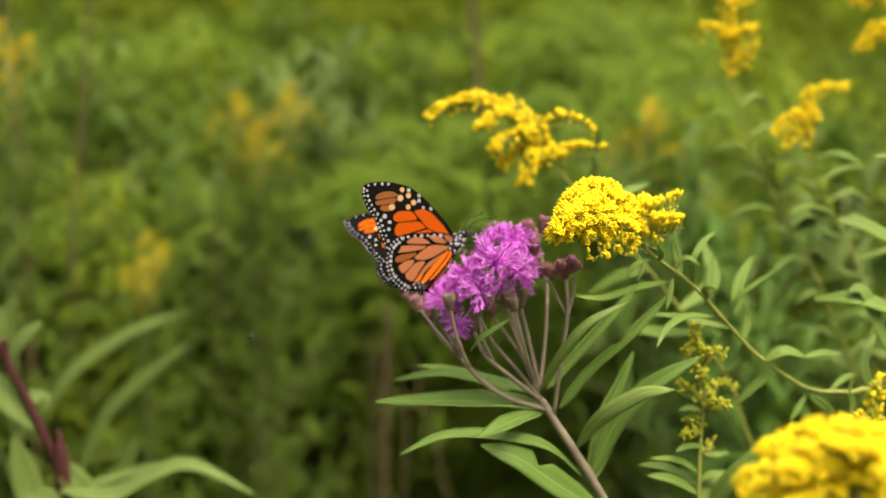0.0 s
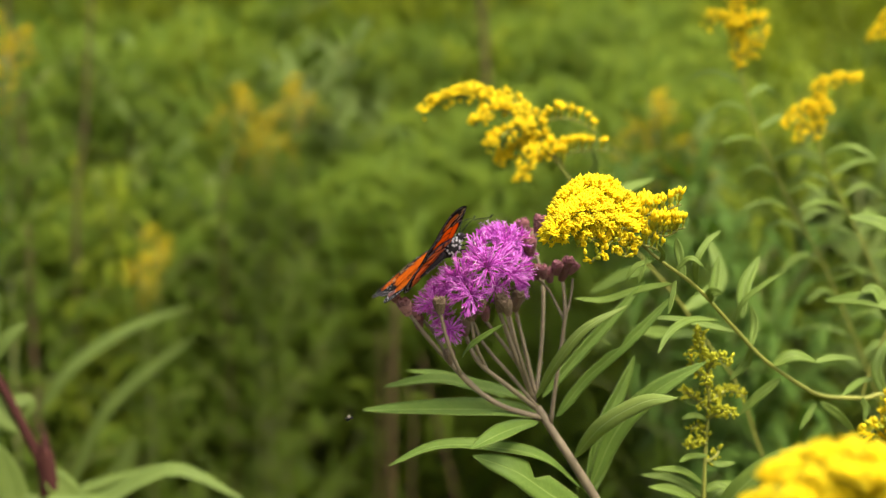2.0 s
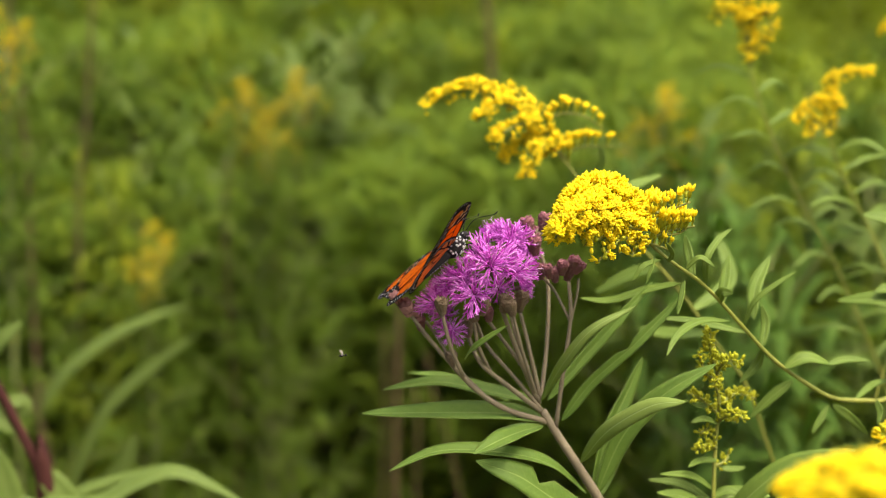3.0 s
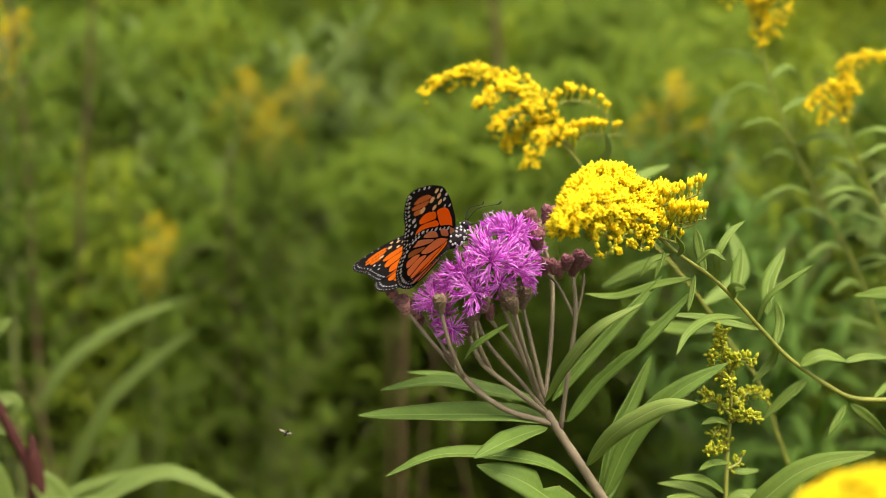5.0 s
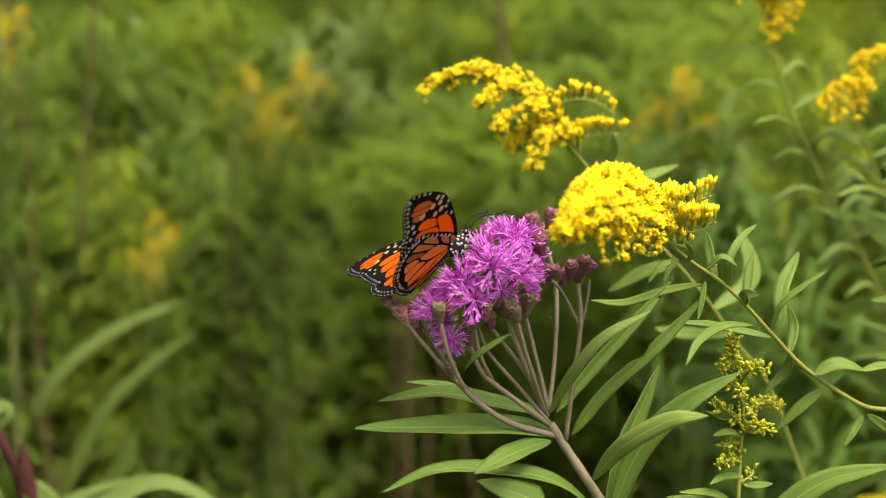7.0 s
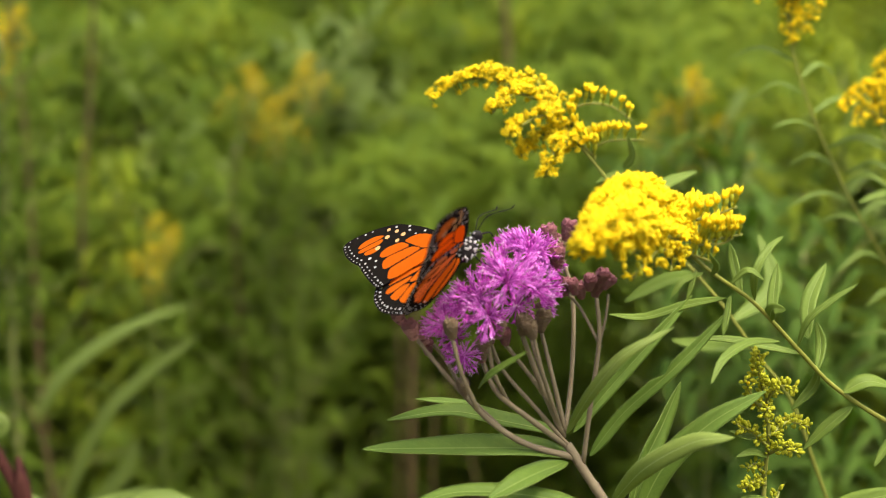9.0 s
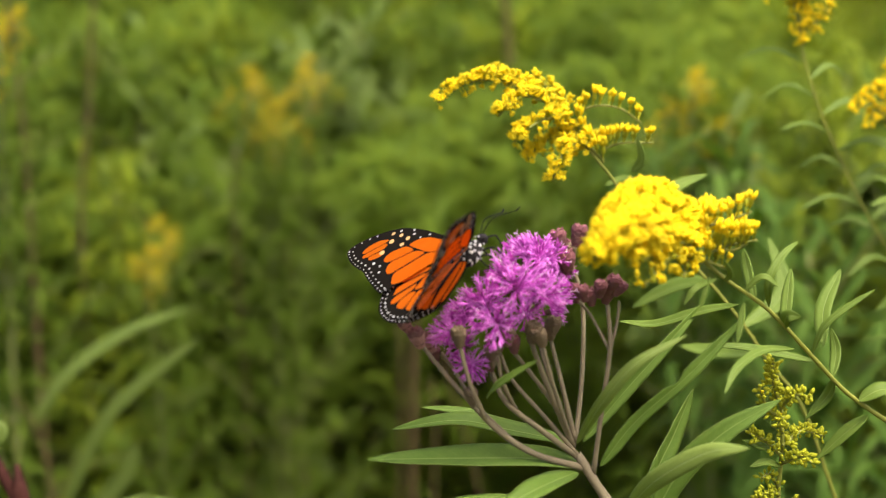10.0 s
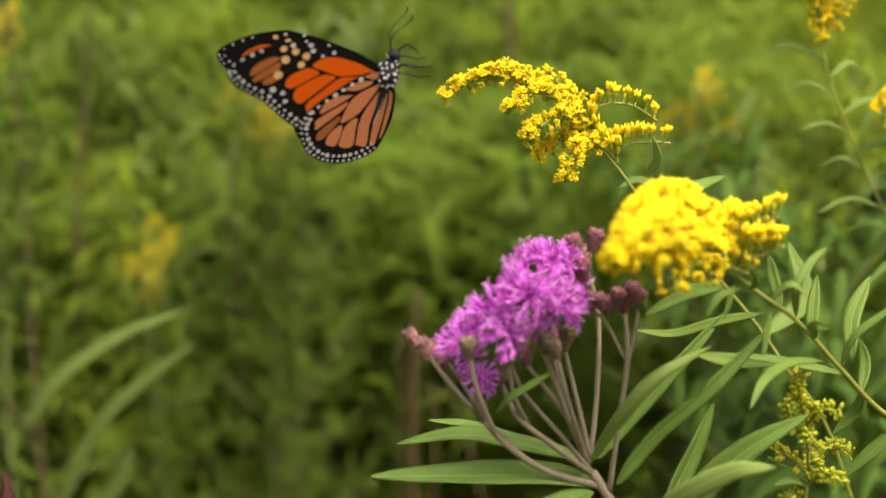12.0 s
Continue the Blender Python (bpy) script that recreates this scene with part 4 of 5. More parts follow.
    for i in range(10, len(line) - 10, 2):
        p = line[i]
        s = 1 if (i // 2) % 2 else -1
        reach = rng.uniform(0.024, 0.036)
        out = (right * s + Vector((0, rng.uniform(-0.7, 0.7), 0))).normalized()
        leaf([p, p + out * reach * 0.5 + Vector((0, 0, 0.006)), p + out * reach + Vector((0, 0, rng.uniform(-0.004, 0.006)))], rng.uniform(2.6, 4.4), (0, -0.5, 0.85), segs=10)
    foot = (0.4944, 0.2973, 0.3303)
    plant, base, stem, leaf, bloom = goldenrod("goldenrod with bright yellow plume above the others", foot)
    stem([base + Vector((0, 0, -0.02)), (0.4017, 0.2966, 0.6831), (0.3324, 0.2837, 0.8820), (0.2898, 0.2923, 1.0233), (0.2758, 0.2898, 1.0647)], 0.0016, 0.0008)
    bloom([(0.2758, 0.2877, 1.0547), (0.2707, 0.2912, 1.0714), (0.2622, 0.2912, 1.0714), (0.2519, 0.2888, 1.0597)], 4.0, 50, 80)
    bloom([(0.2758, 0.2891, 1.0614), (0.2758, 0.2934, 1.0814), (0.2622, 0.2955, 1.0915), (0.2450, 0.2954, 1.0908)], 4.0, 50, 81)
    bloom([(0.2758, 0.2898, 1.0647), (0.2827, 0.2941, 1.0848), (0.2930, 0.2948, 1.0881)], 4.0, 40, 82)


def build_goldenrod_near():
    """The goldenrod head close to the lens."""
    foot = (0.1360, -0.2750, 0.6)
    plant, base, stem, leaf, bloom = goldenrod("dense golden goldenrod head close in front", foot)
    stem([base + Vector((0, 0, -0.02)), (0.1260, -0.2650, 0.7600), (0.106, -0.245, 0.972), (0.101, -0.245, 0.987), (0.099, -0.245, 0.996)], 0.0024, 0.0012)
    bloom([(0.0990, -0.2450, 0.9960), (0.0880, -0.2450, 1.0000), (0.0730, -0.2450, 0.9920)], 1.9, 45, 90, open_share=0.95, size=0.0027, deep=0.4)
    bloom([(0.0990, -0.2450, 0.9960), (0.0890, -0.2370, 1.0000), (0.0790, -0.2350, 0.9960)], 1.9, 37, 91, open_share=0.95, size=0.0027, deep=0.4)
    bloom([(0.0990, -0.2450, 0.9960), (0.0940, -0.2330, 1.0000), (0.0870, -0.2290, 0.9980)], 1.9, 37, 92, open_share=0.95, size=0.0027, deep=0.4)
    bloom([(0.0990, -0.2450, 0.9960), (0.0920, -0.2490, 1.0070), (0.0880, -0.2500, 1.0070)], 1.9, 34, 93, open_share=0.95, size=0.0027, deep=0.4)
    bloom([(0.0990, -0.2450, 0.9960), (0.0980, -0.2390, 1.0030), (0.0980, -0.2370, 1.0040)], 1.9, 33, 94, open_share=0.95, size=0.0027, deep=0.4)
    bloom([(0.0990, -0.2450, 0.9960), (0.0990, -0.2450, 1.0030), (0.1010, -0.2450, 1.0070)], 1.9, 34, 95, open_share=0.95, size=0.0027, deep=0.4)
    bloom([(0.0990, -0.2450, 0.9960), (0.1060, -0.2410, 1.0000), (0.1090, -0.2400, 1.0030)], 1.9, 33, 96, open_share=0.95, size=0.0027, deep=0.4)
    bloom([(0.0990, -0.2450, 0.9960), (0.0870, -0.2550, 0.9990), (0.0720, -0.2580, 0.9950)], 1.9, 45, 97, open_share=0.95, size=0.0027, deep=0.4)
    bloom([(0.0990, -0.2450, 0.9960), (0.0870, -0.2590, 1.0020), (0.0760, -0.2630, 1.0020)], 1.9, 42, 98, open_share=0.95, size=0.0027, deep=0.4)
    bloom([(0.0990, -0.2450, 0.9960), (0.0910, -0.2570, 1.0030), (0.0830, -0.2610, 1.0060)], 1.9, 42, 99, open_share=0.95, size=0.0027, deep=0.4)
    bloom([(0.0990, -0.2450, 0.9960), (0.0940, -0.2590, 1.0050), (0.0890, -0.2630, 1.0090)], 1.9, 37, 100, open_share=0.95, size=0.0027, deep=0.4)
    bloom([(0.0990, -0.2450, 0.9960), (0.1000, -0.2570, 1.0030), (0.0970, -0.2610, 1.0080)], 1.9, 37, 101, open_share=0.95, size=0.0027, deep=0.4)
    bloom([(0.0990, -0.2450, 0.9960), (0.1090, -0.2450, 0.9950), (0.1130, -0.2450, 1.0010)], 1.9, 37, 102, open_share=0.95, size=0.0027, deep=0.4)
    bloom([(0.0990, -0.2450, 0.9960), (0.0890, -0.2450, 0.9910), (0.0730, -0.2450, 0.9850)], 1.9, 37, 103, open_share=0.95, size=0.0027, deep=0.4)
    bloom([(0.0990, -0.2450, 0.9960), (0.0890, -0.2590, 0.9950), (0.0790, -0.2630, 0.9930)], 1.9, 45, 104, open_share=0.95, size=0.0027, deep=0.4)
    bloom([(0.0990, -0.2450, 0.9960), (0.0980, -0.2590, 0.9980), (0.1020, -0.2630, 1.0020)], 1.9, 37, 105, open_share=0.95, size=0.0027, deep=0.4)
    bloom([(0.0990, -0.2450, 0.9960), (0.1120, -0.2510, 0.9910), (0.1180, -0.2530, 0.9940)], 1.9, 30, 106, open_share=0.95, size=0.0027, deep=0.4)
    foot = (0.2409, -0.0737, 0.4653)
    plant, base, stem, leaf, bloom = goldenrod("goldenrod side shoot with yellow-green buds", foot)
    stem([base + Vector((0, 0, -0.02)), (0.2284, -0.0167, 0.7336), (0.2002, 0.0050, 0.8838), (0.1900, 0.0074, 0.9191), (0.1872, 0.0061, 0.9373)], 0.0018, 0.0009)
    bloom([(0.1888, 0.0069, 0.9167), (0.1836, 0.0041, 0.9278), (0.1872, 0.0069, 0.9408)], 3.2, 40, 100, open_share=0.15)
    bloom([(0.1893, 0.0069, 0.9167), (0.1800, 0.0034, 0.9243), (0.1746, 0.0007, 0.9214)], 2.8, 24, 101, open_share=0.15)
    stem([(0.1890, 0.0600, 0.9170), (0.1930, 0.0600, 0.9340), (0.1990, 0.0600, 0.9500), (0.2050, 0.0600, 0.9680)], 0.0014, 0.0010, "side_stem")
    leaf([(0.1960, 0.0289, 0.9482), (0.1860, 0.0341, 0.9726), (0.1785, 0.0343, 0.9738)], 6)
    leaf([(0.2035, 0.0320, 0.9629), (0.1835, 0.0336, 0.9702), (0.1662, 0.0433, 0.9677)], 8)
    leaf([(0.2100, 0.0578, 0.9880), (0.1920, 0.0599, 0.9980), (0.1791, 0.0605, 1.0006)], 8)
    leaf([(0.2060, 0.0455, 1.0263), (0.1953, 0.0366, 1.0326), (0.1852, 0.0318, 1.0338)], 4)


build_goldenrod_front()
build_goldenrod_arch()
build_goldenrod_spike()
build_goldenrod_tall()
build_goldenrod_near()


# ---- the weeds at the left ----
def build_red_stem_weed():
    foot = (-0.1860, 0.2200, 0.4651)
    plant = thing("tall_weed", "leafy weed with a dark red stem and long drooping leaves", "weed", at=(foot[0], foot[1], 0))
    base = plant.location.copy()

    def rel(points):
        return [Vector(p) - base for p in points]

    stem_part(plant, M_RED_STEM, rel([base + Vector((0, 0, -0.02)), (-0.2160, 0.2000, 0.7820), (-0.2220, 0.2000, 0.8100), (-0.2230, 0.2000, 0.8310), (-0.2310, 0.2000, 0.8520), (-0.2400, 0.2000, 0.8740), (-0.2480, 0.2000, 0.8920), (-0.2490, 0.2000, 0.9050)]), 0.0034, 0.0022)
    def leaf(points, w, face):
        leaf_part(plant, M_PALE, rel(points), w * 0.001, face, segs=16, fat=0.45)

    leaf([(-0.217, 0.18, 0.822), (-0.187, 0.18, 0.819), (-0.164, 0.18, 0.831), (-0.141, 0.18, 0.837), (-0.107, 0.18, 0.82)], 13.5, (0, -0.35, 0.95))
    leaf([(-0.219, 0.19, 0.814), (-0.235, 0.19, 0.814), (-0.24, 0.19, 0.831), (-0.244, 0.19, 0.85)], 17.0, (0.4, -0.8, 0.4))
    leaf([(-0.239, 0.26, 0.786), (-0.224, 0.26, 0.79), (-0.21, 0.26, 0.797), (-0.17, 0.26, 0.81)], 9.0, (0.1, -0.4, 0.9))
    leaf([(-0.231, 0.2, 0.852), (-0.244, 0.2, 0.865), (-0.253, 0.2, 0.875), (-0.265, 0.2, 0.892)], 17.0, (0.3, -0.8, 0.5))
    leaf([(-0.243, 0.21, 0.87), (-0.232, 0.21, 0.864), (-0.251, 0.21, 0.848)], 9.0, (0.3, -0.8, 0.5))
    leaf([(-0.223, 0.2, 0.831), (-0.214, 0.2, 0.821), (-0.208, 0.2, 0.81), (-0.209, 0.2, 0.793)], 15.0, (0.3, -0.8, 0.4))
    leaf([(-0.251, 0.21, 0.889), (-0.241, 0.21, 0.903), (-0.229, 0.21, 0.913)], 9.0, (0.2, -0.6, 0.7))
    leaf([(-0.252, 0.21, 0.896), (-0.257, 0.21, 0.916), (-0.262, 0.21, 0.929)], 10.0, (0.2, -0.8, 0.5))
    leaf([(-0.258, 0.23, 0.883), (-0.255, 0.23, 0.911), (-0.249, 0.23, 0.924)], 9.0, (0.3, -0.8, 0.4))



def build_long_leaf_weed():
    plant = thing("tall_weed", "green weed with two long pale arching leaves", "weed", at=(-0.3720, 0.7000, 0))
    base = plant.location.copy()

    def rel(points):
        return [Vector(p) - base for p in points]

    stem_part(plant, M_BROWN_STEM, rel([base + Vector((0, 0, -0.02)), (-0.3720, 0.7000, 0.4790), (-0.3640, 0.7000, 0.5790), (-0.3730, 0.7000, 0.6540), (-0.3820, 0.7000, 0.6900), (-0.3960, 0.7000, 0.7160)]), 0.0012, 0.0008)
    def leaf(points, w, face):
        leaf_part(plant, M_PALE, rel(points), w * 0.001, face, segs=16, fat=0.45)

    leaf([(-0.379, 0.7, 0.69), (-0.347, 0.7, 0.734), (-0.295, 0.7, 0.77), (-0.236, 0.7, 0.793)], 12.2, (0.3, -0.6, 0.7))
    leaf([(-0.348, 0.66, 0.624), (-0.31, 0.66, 0.701), (-0.272, 0.66, 0.74), (-0.222, 0.66, 0.777)], 11.5, (0.4, -0.7, 0.5))
    leaf([(-0.35, 0.72, 0.588), (-0.312, 0.72, 0.629), (-0.296, 0.72, 0.664)], 15.8, (0.4, -0.8, 0.4))


build_red_stem_weed()
build_long_leaf_weed()


# ---- the meadow behind ----
def weed_kind(name, label, seed, tall, leaves, leaf_len, leaf_w, mat, stem_mat, category="weed", flower=None, lift=0.6):
    """A tall meadow herb: a bent stem with narrow leaves all the way up, and sometimes a yellow plume."""
    rng = random.Random(seed)
    plant = thing(name, label, category, "meadow plants", at=(0, 30 + seed, 0))
    bm = bmesh.new()
    bow = 0.01 if flower else 0.07
    way = [Vector((0, 0, -0.03)), Vector((rng.uniform(-0.03, 0.03), rng.uniform(-0.03, 0.03), tall * 0.5)), Vector((rng.uniform(-bow, bow), rng.uniform(-bow, bow), tall))]
    line = tube(bm, way, 0.0042, 0.0015, 6, rough=0.05, rng=rng, steps=8)
    twigs = []
    for i in range(27):
        s = 0.25 + 0.73 * i / 27
        k = min(int(s * (len(line) - 1)), len(line) - 2)
        p = line[k].lerp(line[k + 1], s * (len(line) - 1) - k)
        a, reach = i * 2.4 + rng.uniform(-0.5, 0.5), rng.uniform(0.06, 0.16) * (1.15 - 0.5 * s)
        out = Vector((math.cos(a), math.sin(a), 0))
        twigs.append(tube(bm, (p, p + out * reach * 0.5 + Vector((0, 0, reach * 0.5)), p + out * reach + Vector((0, 0, reach * rng.uniform(0.5, 1.1)))), 0.0012, 0.0006, 4, rng=rng, steps=3))
    part("stem", bm, stem_mat, plant)
    bm = bmesh.new()
    for i in range(leaves):
        twig = rng.choice(twigs)
        k = rng.randrange(len(twig) - 1)
        p = twig[k].lerp(twig[k + 1], rng.random())
        a = rng.uniform(0, 6.283)
        reach = leaf_len * rng.uniform(0.6, 1.3)
        out = Vector((math.cos(a), math.sin(a), 0))
        up = lift * rng.uniform(-0.2, 1.6)
        blade(bm, (p, p + out * reach * 0.5 + Vector((0, 0, reach * up * 0.8)), p + out * reach + Vector((0, 0, reach * (up * 0.9 - 0.25)))), leaf_w * rng.uniform(0.8, 1.2), (0, 0, 1), fold=0.3, segs=4, cols=2, rng=rng, thick=0.0004)
    part("foliage", bm, mat, plant)
    if flower:
        bm = bmesh.new()
        top = line[-1]
        for i in range(flower):
            a = i * 2.4
            d = Vector((math.cos(a), math.sin(a), 0))
            r = rng.uniform(0.018, 0.045)
            q = tube(bm, (top - Vector((0, 0, 0.02 * i)), top + d * r * 0.6 + Vector((0, 0, 0.035 - 0.015 * i)), top + d * r * 1.2 + Vector((0, 0, 0.01 - 0.02 * i))), 0.0009, 0.0005, 4, 2, steps=3)
            floret_cluster(bm, q, 0.012, 30, rng, size=0.0045, open_share=0.35)
        part("flower_plume", bm, (M_YELLOW_DULL, M_YELLOW_DULL, M_WEED_STEM, M_YELLOW_DULL), plant)
    return plant


def build_dry_stalk(points, thick):
    """A bare brown stalk of last year among the herbs."""
    plant = thing("dry_stalk", "bare brown dry stalk standing among green herbs", "stalk", "dry stalks", at=(points[0][0], points[0][1], 0))
    stem_part(plant, M_BROWN_STEM, [Vector((0, 0, -0.02))] + [Vector(p) - plant.location for p in points], thick, thick * 0.6)


build_dry_stalk(((-0.089, 1.32, 0.165), (-0.084, 1.32, 0.375), (-0.079, 1.32, 0.559), (-0.074, 1.32, 0.64)), 0.006)
build_dry_stalk(((-0.121, 1.36, 0.145), (-0.106, 1.36, 0.324), (-0.099, 1.36, 0.496), (-0.1, 1.36, 0.58)), 0.0032)
build_dry_stalk(((0.013, 1.36, 0.145), (0.005, 1.36, 0.341), (-0.032, 1.36, 0.496), (-0.04, 1.36, 0.547)), 0.0032)
build_dry_stalk(((-0.044, 1.3, 0.175), (-0.055, 1.3, 0.349), (-0.051, 1.3, 0.466), (-0.057, 1.3, 0.524)), 0.0028)
build_dry_stalk(((0.09, 1.9, 0.212), (0.066, 1.9, 0.741), (0.06, 1.9, 0.901), (0.05, 1.9, 1.037), (0.045, 1.9, 1.095)), 0.008)
build_dry_stalk(((-0.554, 1.25, 0.532), (-0.551, 1.25, 0.704), (-0.549, 1.25, 0.893), (-0.557, 1.25, 1.045), (-0.562, 1.25, 1.102)), 0.0035)
build_dry_stalk(((-0.518, 1.35, 0.665), (-0.495, 1.35, 0.872), (-0.486, 1.35, 0.957), (-0.468, 1.35, 1.1)), 0.0035)
build_dry_stalk(((-0.318, 1.4, 0.483), (-0.322, 1.4, 0.72), (-0.313, 1.4, 0.818)), 0.0035)
build_dry_stalk(((-0.239, 1.4, 0.307), (-0.249, 1.4, 0.603), (-0.254, 1.4, 0.703)), 0.0035)


def build_meadow():
    rng = random.Random(77)
    kinds = [
        weed_kind("meadow_weed", "tall green meadow herb with narrow leaves", 1, 1.02, 330, 0.080, 0.0100, M_MEADOW, M_WEED_STEM),
        weed_kind("meadow_weed", "tall blue-green meadow herb with lance-shaped leaves", 2, 0.95, 300, 0.085, 0.0110, M_MEADOW_B, M_WEED_STEM),
        weed_kind("meadow_weed", "yellow-green meadow herb with narrow leaves", 3, 1.08, 340, 0.078, 0.0095, M_SUNLIT_GREEN, M_WEED_STEM),
        weed_kind("meadow_weed", "meadow herb with a dry brown stem", 4, 1.05, 150, 0.080, 0.0085, M_MEADOW, M_BROWN_STEM),
        weed_kind("meadow_weed", "pale green meadow herb with broad leaves", 5, 0.90, 130, 0.11, 0.0150, M_PALE, M_WEED_STEM)]
    gold = weed_kind("meadow_goldenrod", "distant goldenrod with a yellow plume among green herbs", 6, 0.95, 320, 0.05, 0.0045, M_MEADOW, M_WEED_STEM, "wildflower", 4)
    # yellow plumes at their places: x, y, height of the plume
    for x, y, z in ((-0.2685, 1.2862, 0.8994), (-0.2094, 1.3285, 0.9059), (-0.2448, 1.2678, 0.8606), (0.2090, 0.8440, 0.9350), (-0.3793, 1.1349, 0.7163), (-0.3685, 1.1903, 0.7366), (-0.4639, 0.9405, 1.0042)):
        s = z / 0.95
        copy_thing(gold, pose(x, y, 0, 0, 0, rng.uniform(0, 360))).scale = (s, s, s)
    made = 0
    while made < 380:
        y = 1.05 + 2.6 * rng.random() ** 0.8
        half = 0.30 + 0.42 * y
        x = rng.uniform(-half, half)
        if y < 1.45 and -0.12 - 0.1 * y < x < 0.10 or y < 1.25 and abs(x) < 0.5 or y < 1.75 and x < -0.05 and rng.random() < 0.75:
            continue
        tall = rng.uniform(0.54, 0.70) + 0.125 * y
        # more of the lighter kind at right and further back, imitating sunlight there
        if x > 0.05:
            k = rng.choice((0, 2, 2, 2, 2, 3)) if y > 1.6 else rng.choice((0, 1, 2))
        elif y > 2.3:
            k = rng.choice((0, 0, 2, 2, 2, 3))
        else:
            k = rng.choice((0, 0, 1, 2, 2, 3, 4))
        s = tall / (1.02, 0.95, 1.08, 1.05, 0.90)[k]
        copy_thing(kinds[k], pose(x, y, 0, rng.uniform(-7, 7), rng.uniform(-7, 7), rng.uniform(0, 360))).scale = (s, s, s)
        made += 1
    for x, y, k, tall in ((0.30, 0.62, 1, 0.84), (0.42, 0.70, 0, 0.90), (0.36, 0.92, 1, 0.88), (0.52, 0.88, 4, 0.86), (0.24, 0.98, 0, 0.78), (0.58, 1.05, 1, 0.95), (0.45, 1.15, 2, 0.96), (0.32, 1.22, 4, 0.84)):
        s = tall / (1.02, 0.95, 1.08, 1.05, 0.90)[k]
        copy_thing(kinds[k], pose(x, y, 0, rng.uniform(-6, 6), rng.uniform(-6, 6), rng.uniform(0, 360))).scale = (s, s, s)
    for ob in kinds + [gold]:
        i = ob.location.y - 30
        ob.location = (-1.2 + 0.4 * i, 3.6 + 0.1 * i, 0)


build_meadow()


def herb_mass(name, label, seed, count, spot, mat=M_SUNLIT_GREEN):
    """A mass of single leaves; spot gives each leaf's place and the height of the herbs there."""
    rng = random.Random(seed)
    verts, faces = [], []
    for i in range(count):
        x, y, tall = spot(rng)
        z = tall * (1 - 0.8 * rng.random() ** 1.6)
        a, reach, w = rng.uniform(0, 6.283), rng.uniform(0.07, 0.15), rng.uniform(0.004, 0.010)
        out = Vector((math.cos(a), math.sin(a), rng.uniform(-0.3, 1.1))).normalized()
        side = out.cross(Vector((0, 0, 1))).normalized() * w
        p = Vector((x, y, z))
        n = len(verts)
        mid = p + out * reach * 0.5 + Vector((0, 0, 0.02))
        verts += [p, mid + side, p + out * reach - Vector((0, 0, 0.03)), mid - side, mid + Vector((0, 0, -0.006))]
        faces += [(n, n + 1, n + 4), (n + 1, n + 2, n + 4), (n + 2, n + 3, n + 4), (n + 3, n, n + 4)]
    me = bpy.data.meshes.new(name)
    me.from_pydata(verts, [], faces)
    me.uv_layers.new(name="UVMap")
    me.materials.append(mat)
    tagged(new(name, me), label, "meadow", kind="stuff")


def far_spot(rng):
    y = 2.7 + 13 * rng.random() ** 1.7
    x = rng.uniform(-1, 1) * (0.8 + 0.5 * y)
    return x, y, 1.02 + 0.03 * y + 0.18 * noise.noise((x * 0.8, y * 0.8, 3))


def mid_spot(rng):
    y = 1.45 + 1.4 * rng.random()
    x = rng.uniform(-1, 1) * (0.35 + 0.42 * y)
    return x, y, 0.50 + 0.16 * y + 0.14 * noise.noise((x * 1.6, y * 1.6, 5))


def around_spot(rng):
    x, y = rng.uniform(-6, 6), rng.uniform(-6, 3.2)
    tall = abs(x) > 0.75 + 0.45 * max(y, 0) or y < -1.6
    return x, y, (0.86 if tall else 0.22) + (0.14 if tall else 0.08) * noise.noise((x * 0.8, y * 0.8, 3))


herb_mass("far_meadow", "mass of sunlit green meadow herbs further off", 9, 60000, far_spot)
herb_mass("middle_meadow", "mass of green meadow herbs between the taller plants", 29, 16000, mid_spot, M_MEADOW)
herb_mass("surrounding_meadow", "mass of green meadow herbs all round", 19, 50000, around_spot)


# ---- the butterfly ----
def outline(points, steps=5):
    return [(v.x, v.y) for v in spline([(x, y, 0) for x, y in points] + [(*points[0], 0)], steps)[:-1]]


def grown(flat, by):
    """The outline moved outwards from its middle by so many millimetres, so that the veins between panes stay thin."""
    cx, cy = sum(p[0] for p in flat) / len(flat), sum(p[1] for p in flat) / len(flat)
    out = []
    for x, y in flat:
        d = max(math.hypot(x - cx, y - cy), 1e-6)
        out.append((x + (x - cx) / d * by, y + (y - cy) / d * by))
    return out


def rounded(flat, reach=0.9):
    """The outline with each corner cut back by up to so many millimetres, three times over."""
    for k in range(3):
        out = []
        for a, b in zip(flat, flat[1:] + flat[:1]):
            d = max(math.hypot(b[0] - a[0], b[1] - a[1]), 1e-6)
            t = min(0.3, reach / 2 ** k / d)
            out += [(a[0] + (b[0] - a[0]) * t, a[1] + (b[1] - a[1]) * t), (b[0] - (b[0] - a[0]) * t, b[1] - (b[1] - a[1]) * t)]
        flat = out
    return flat


def turned_left(flat):
    area = sum(a[0] * b[1] - b[0] * a[1] for a, b in zip(flat, flat[1:] + flat[:1]))
    return flat if area > 0 else flat[::-1]


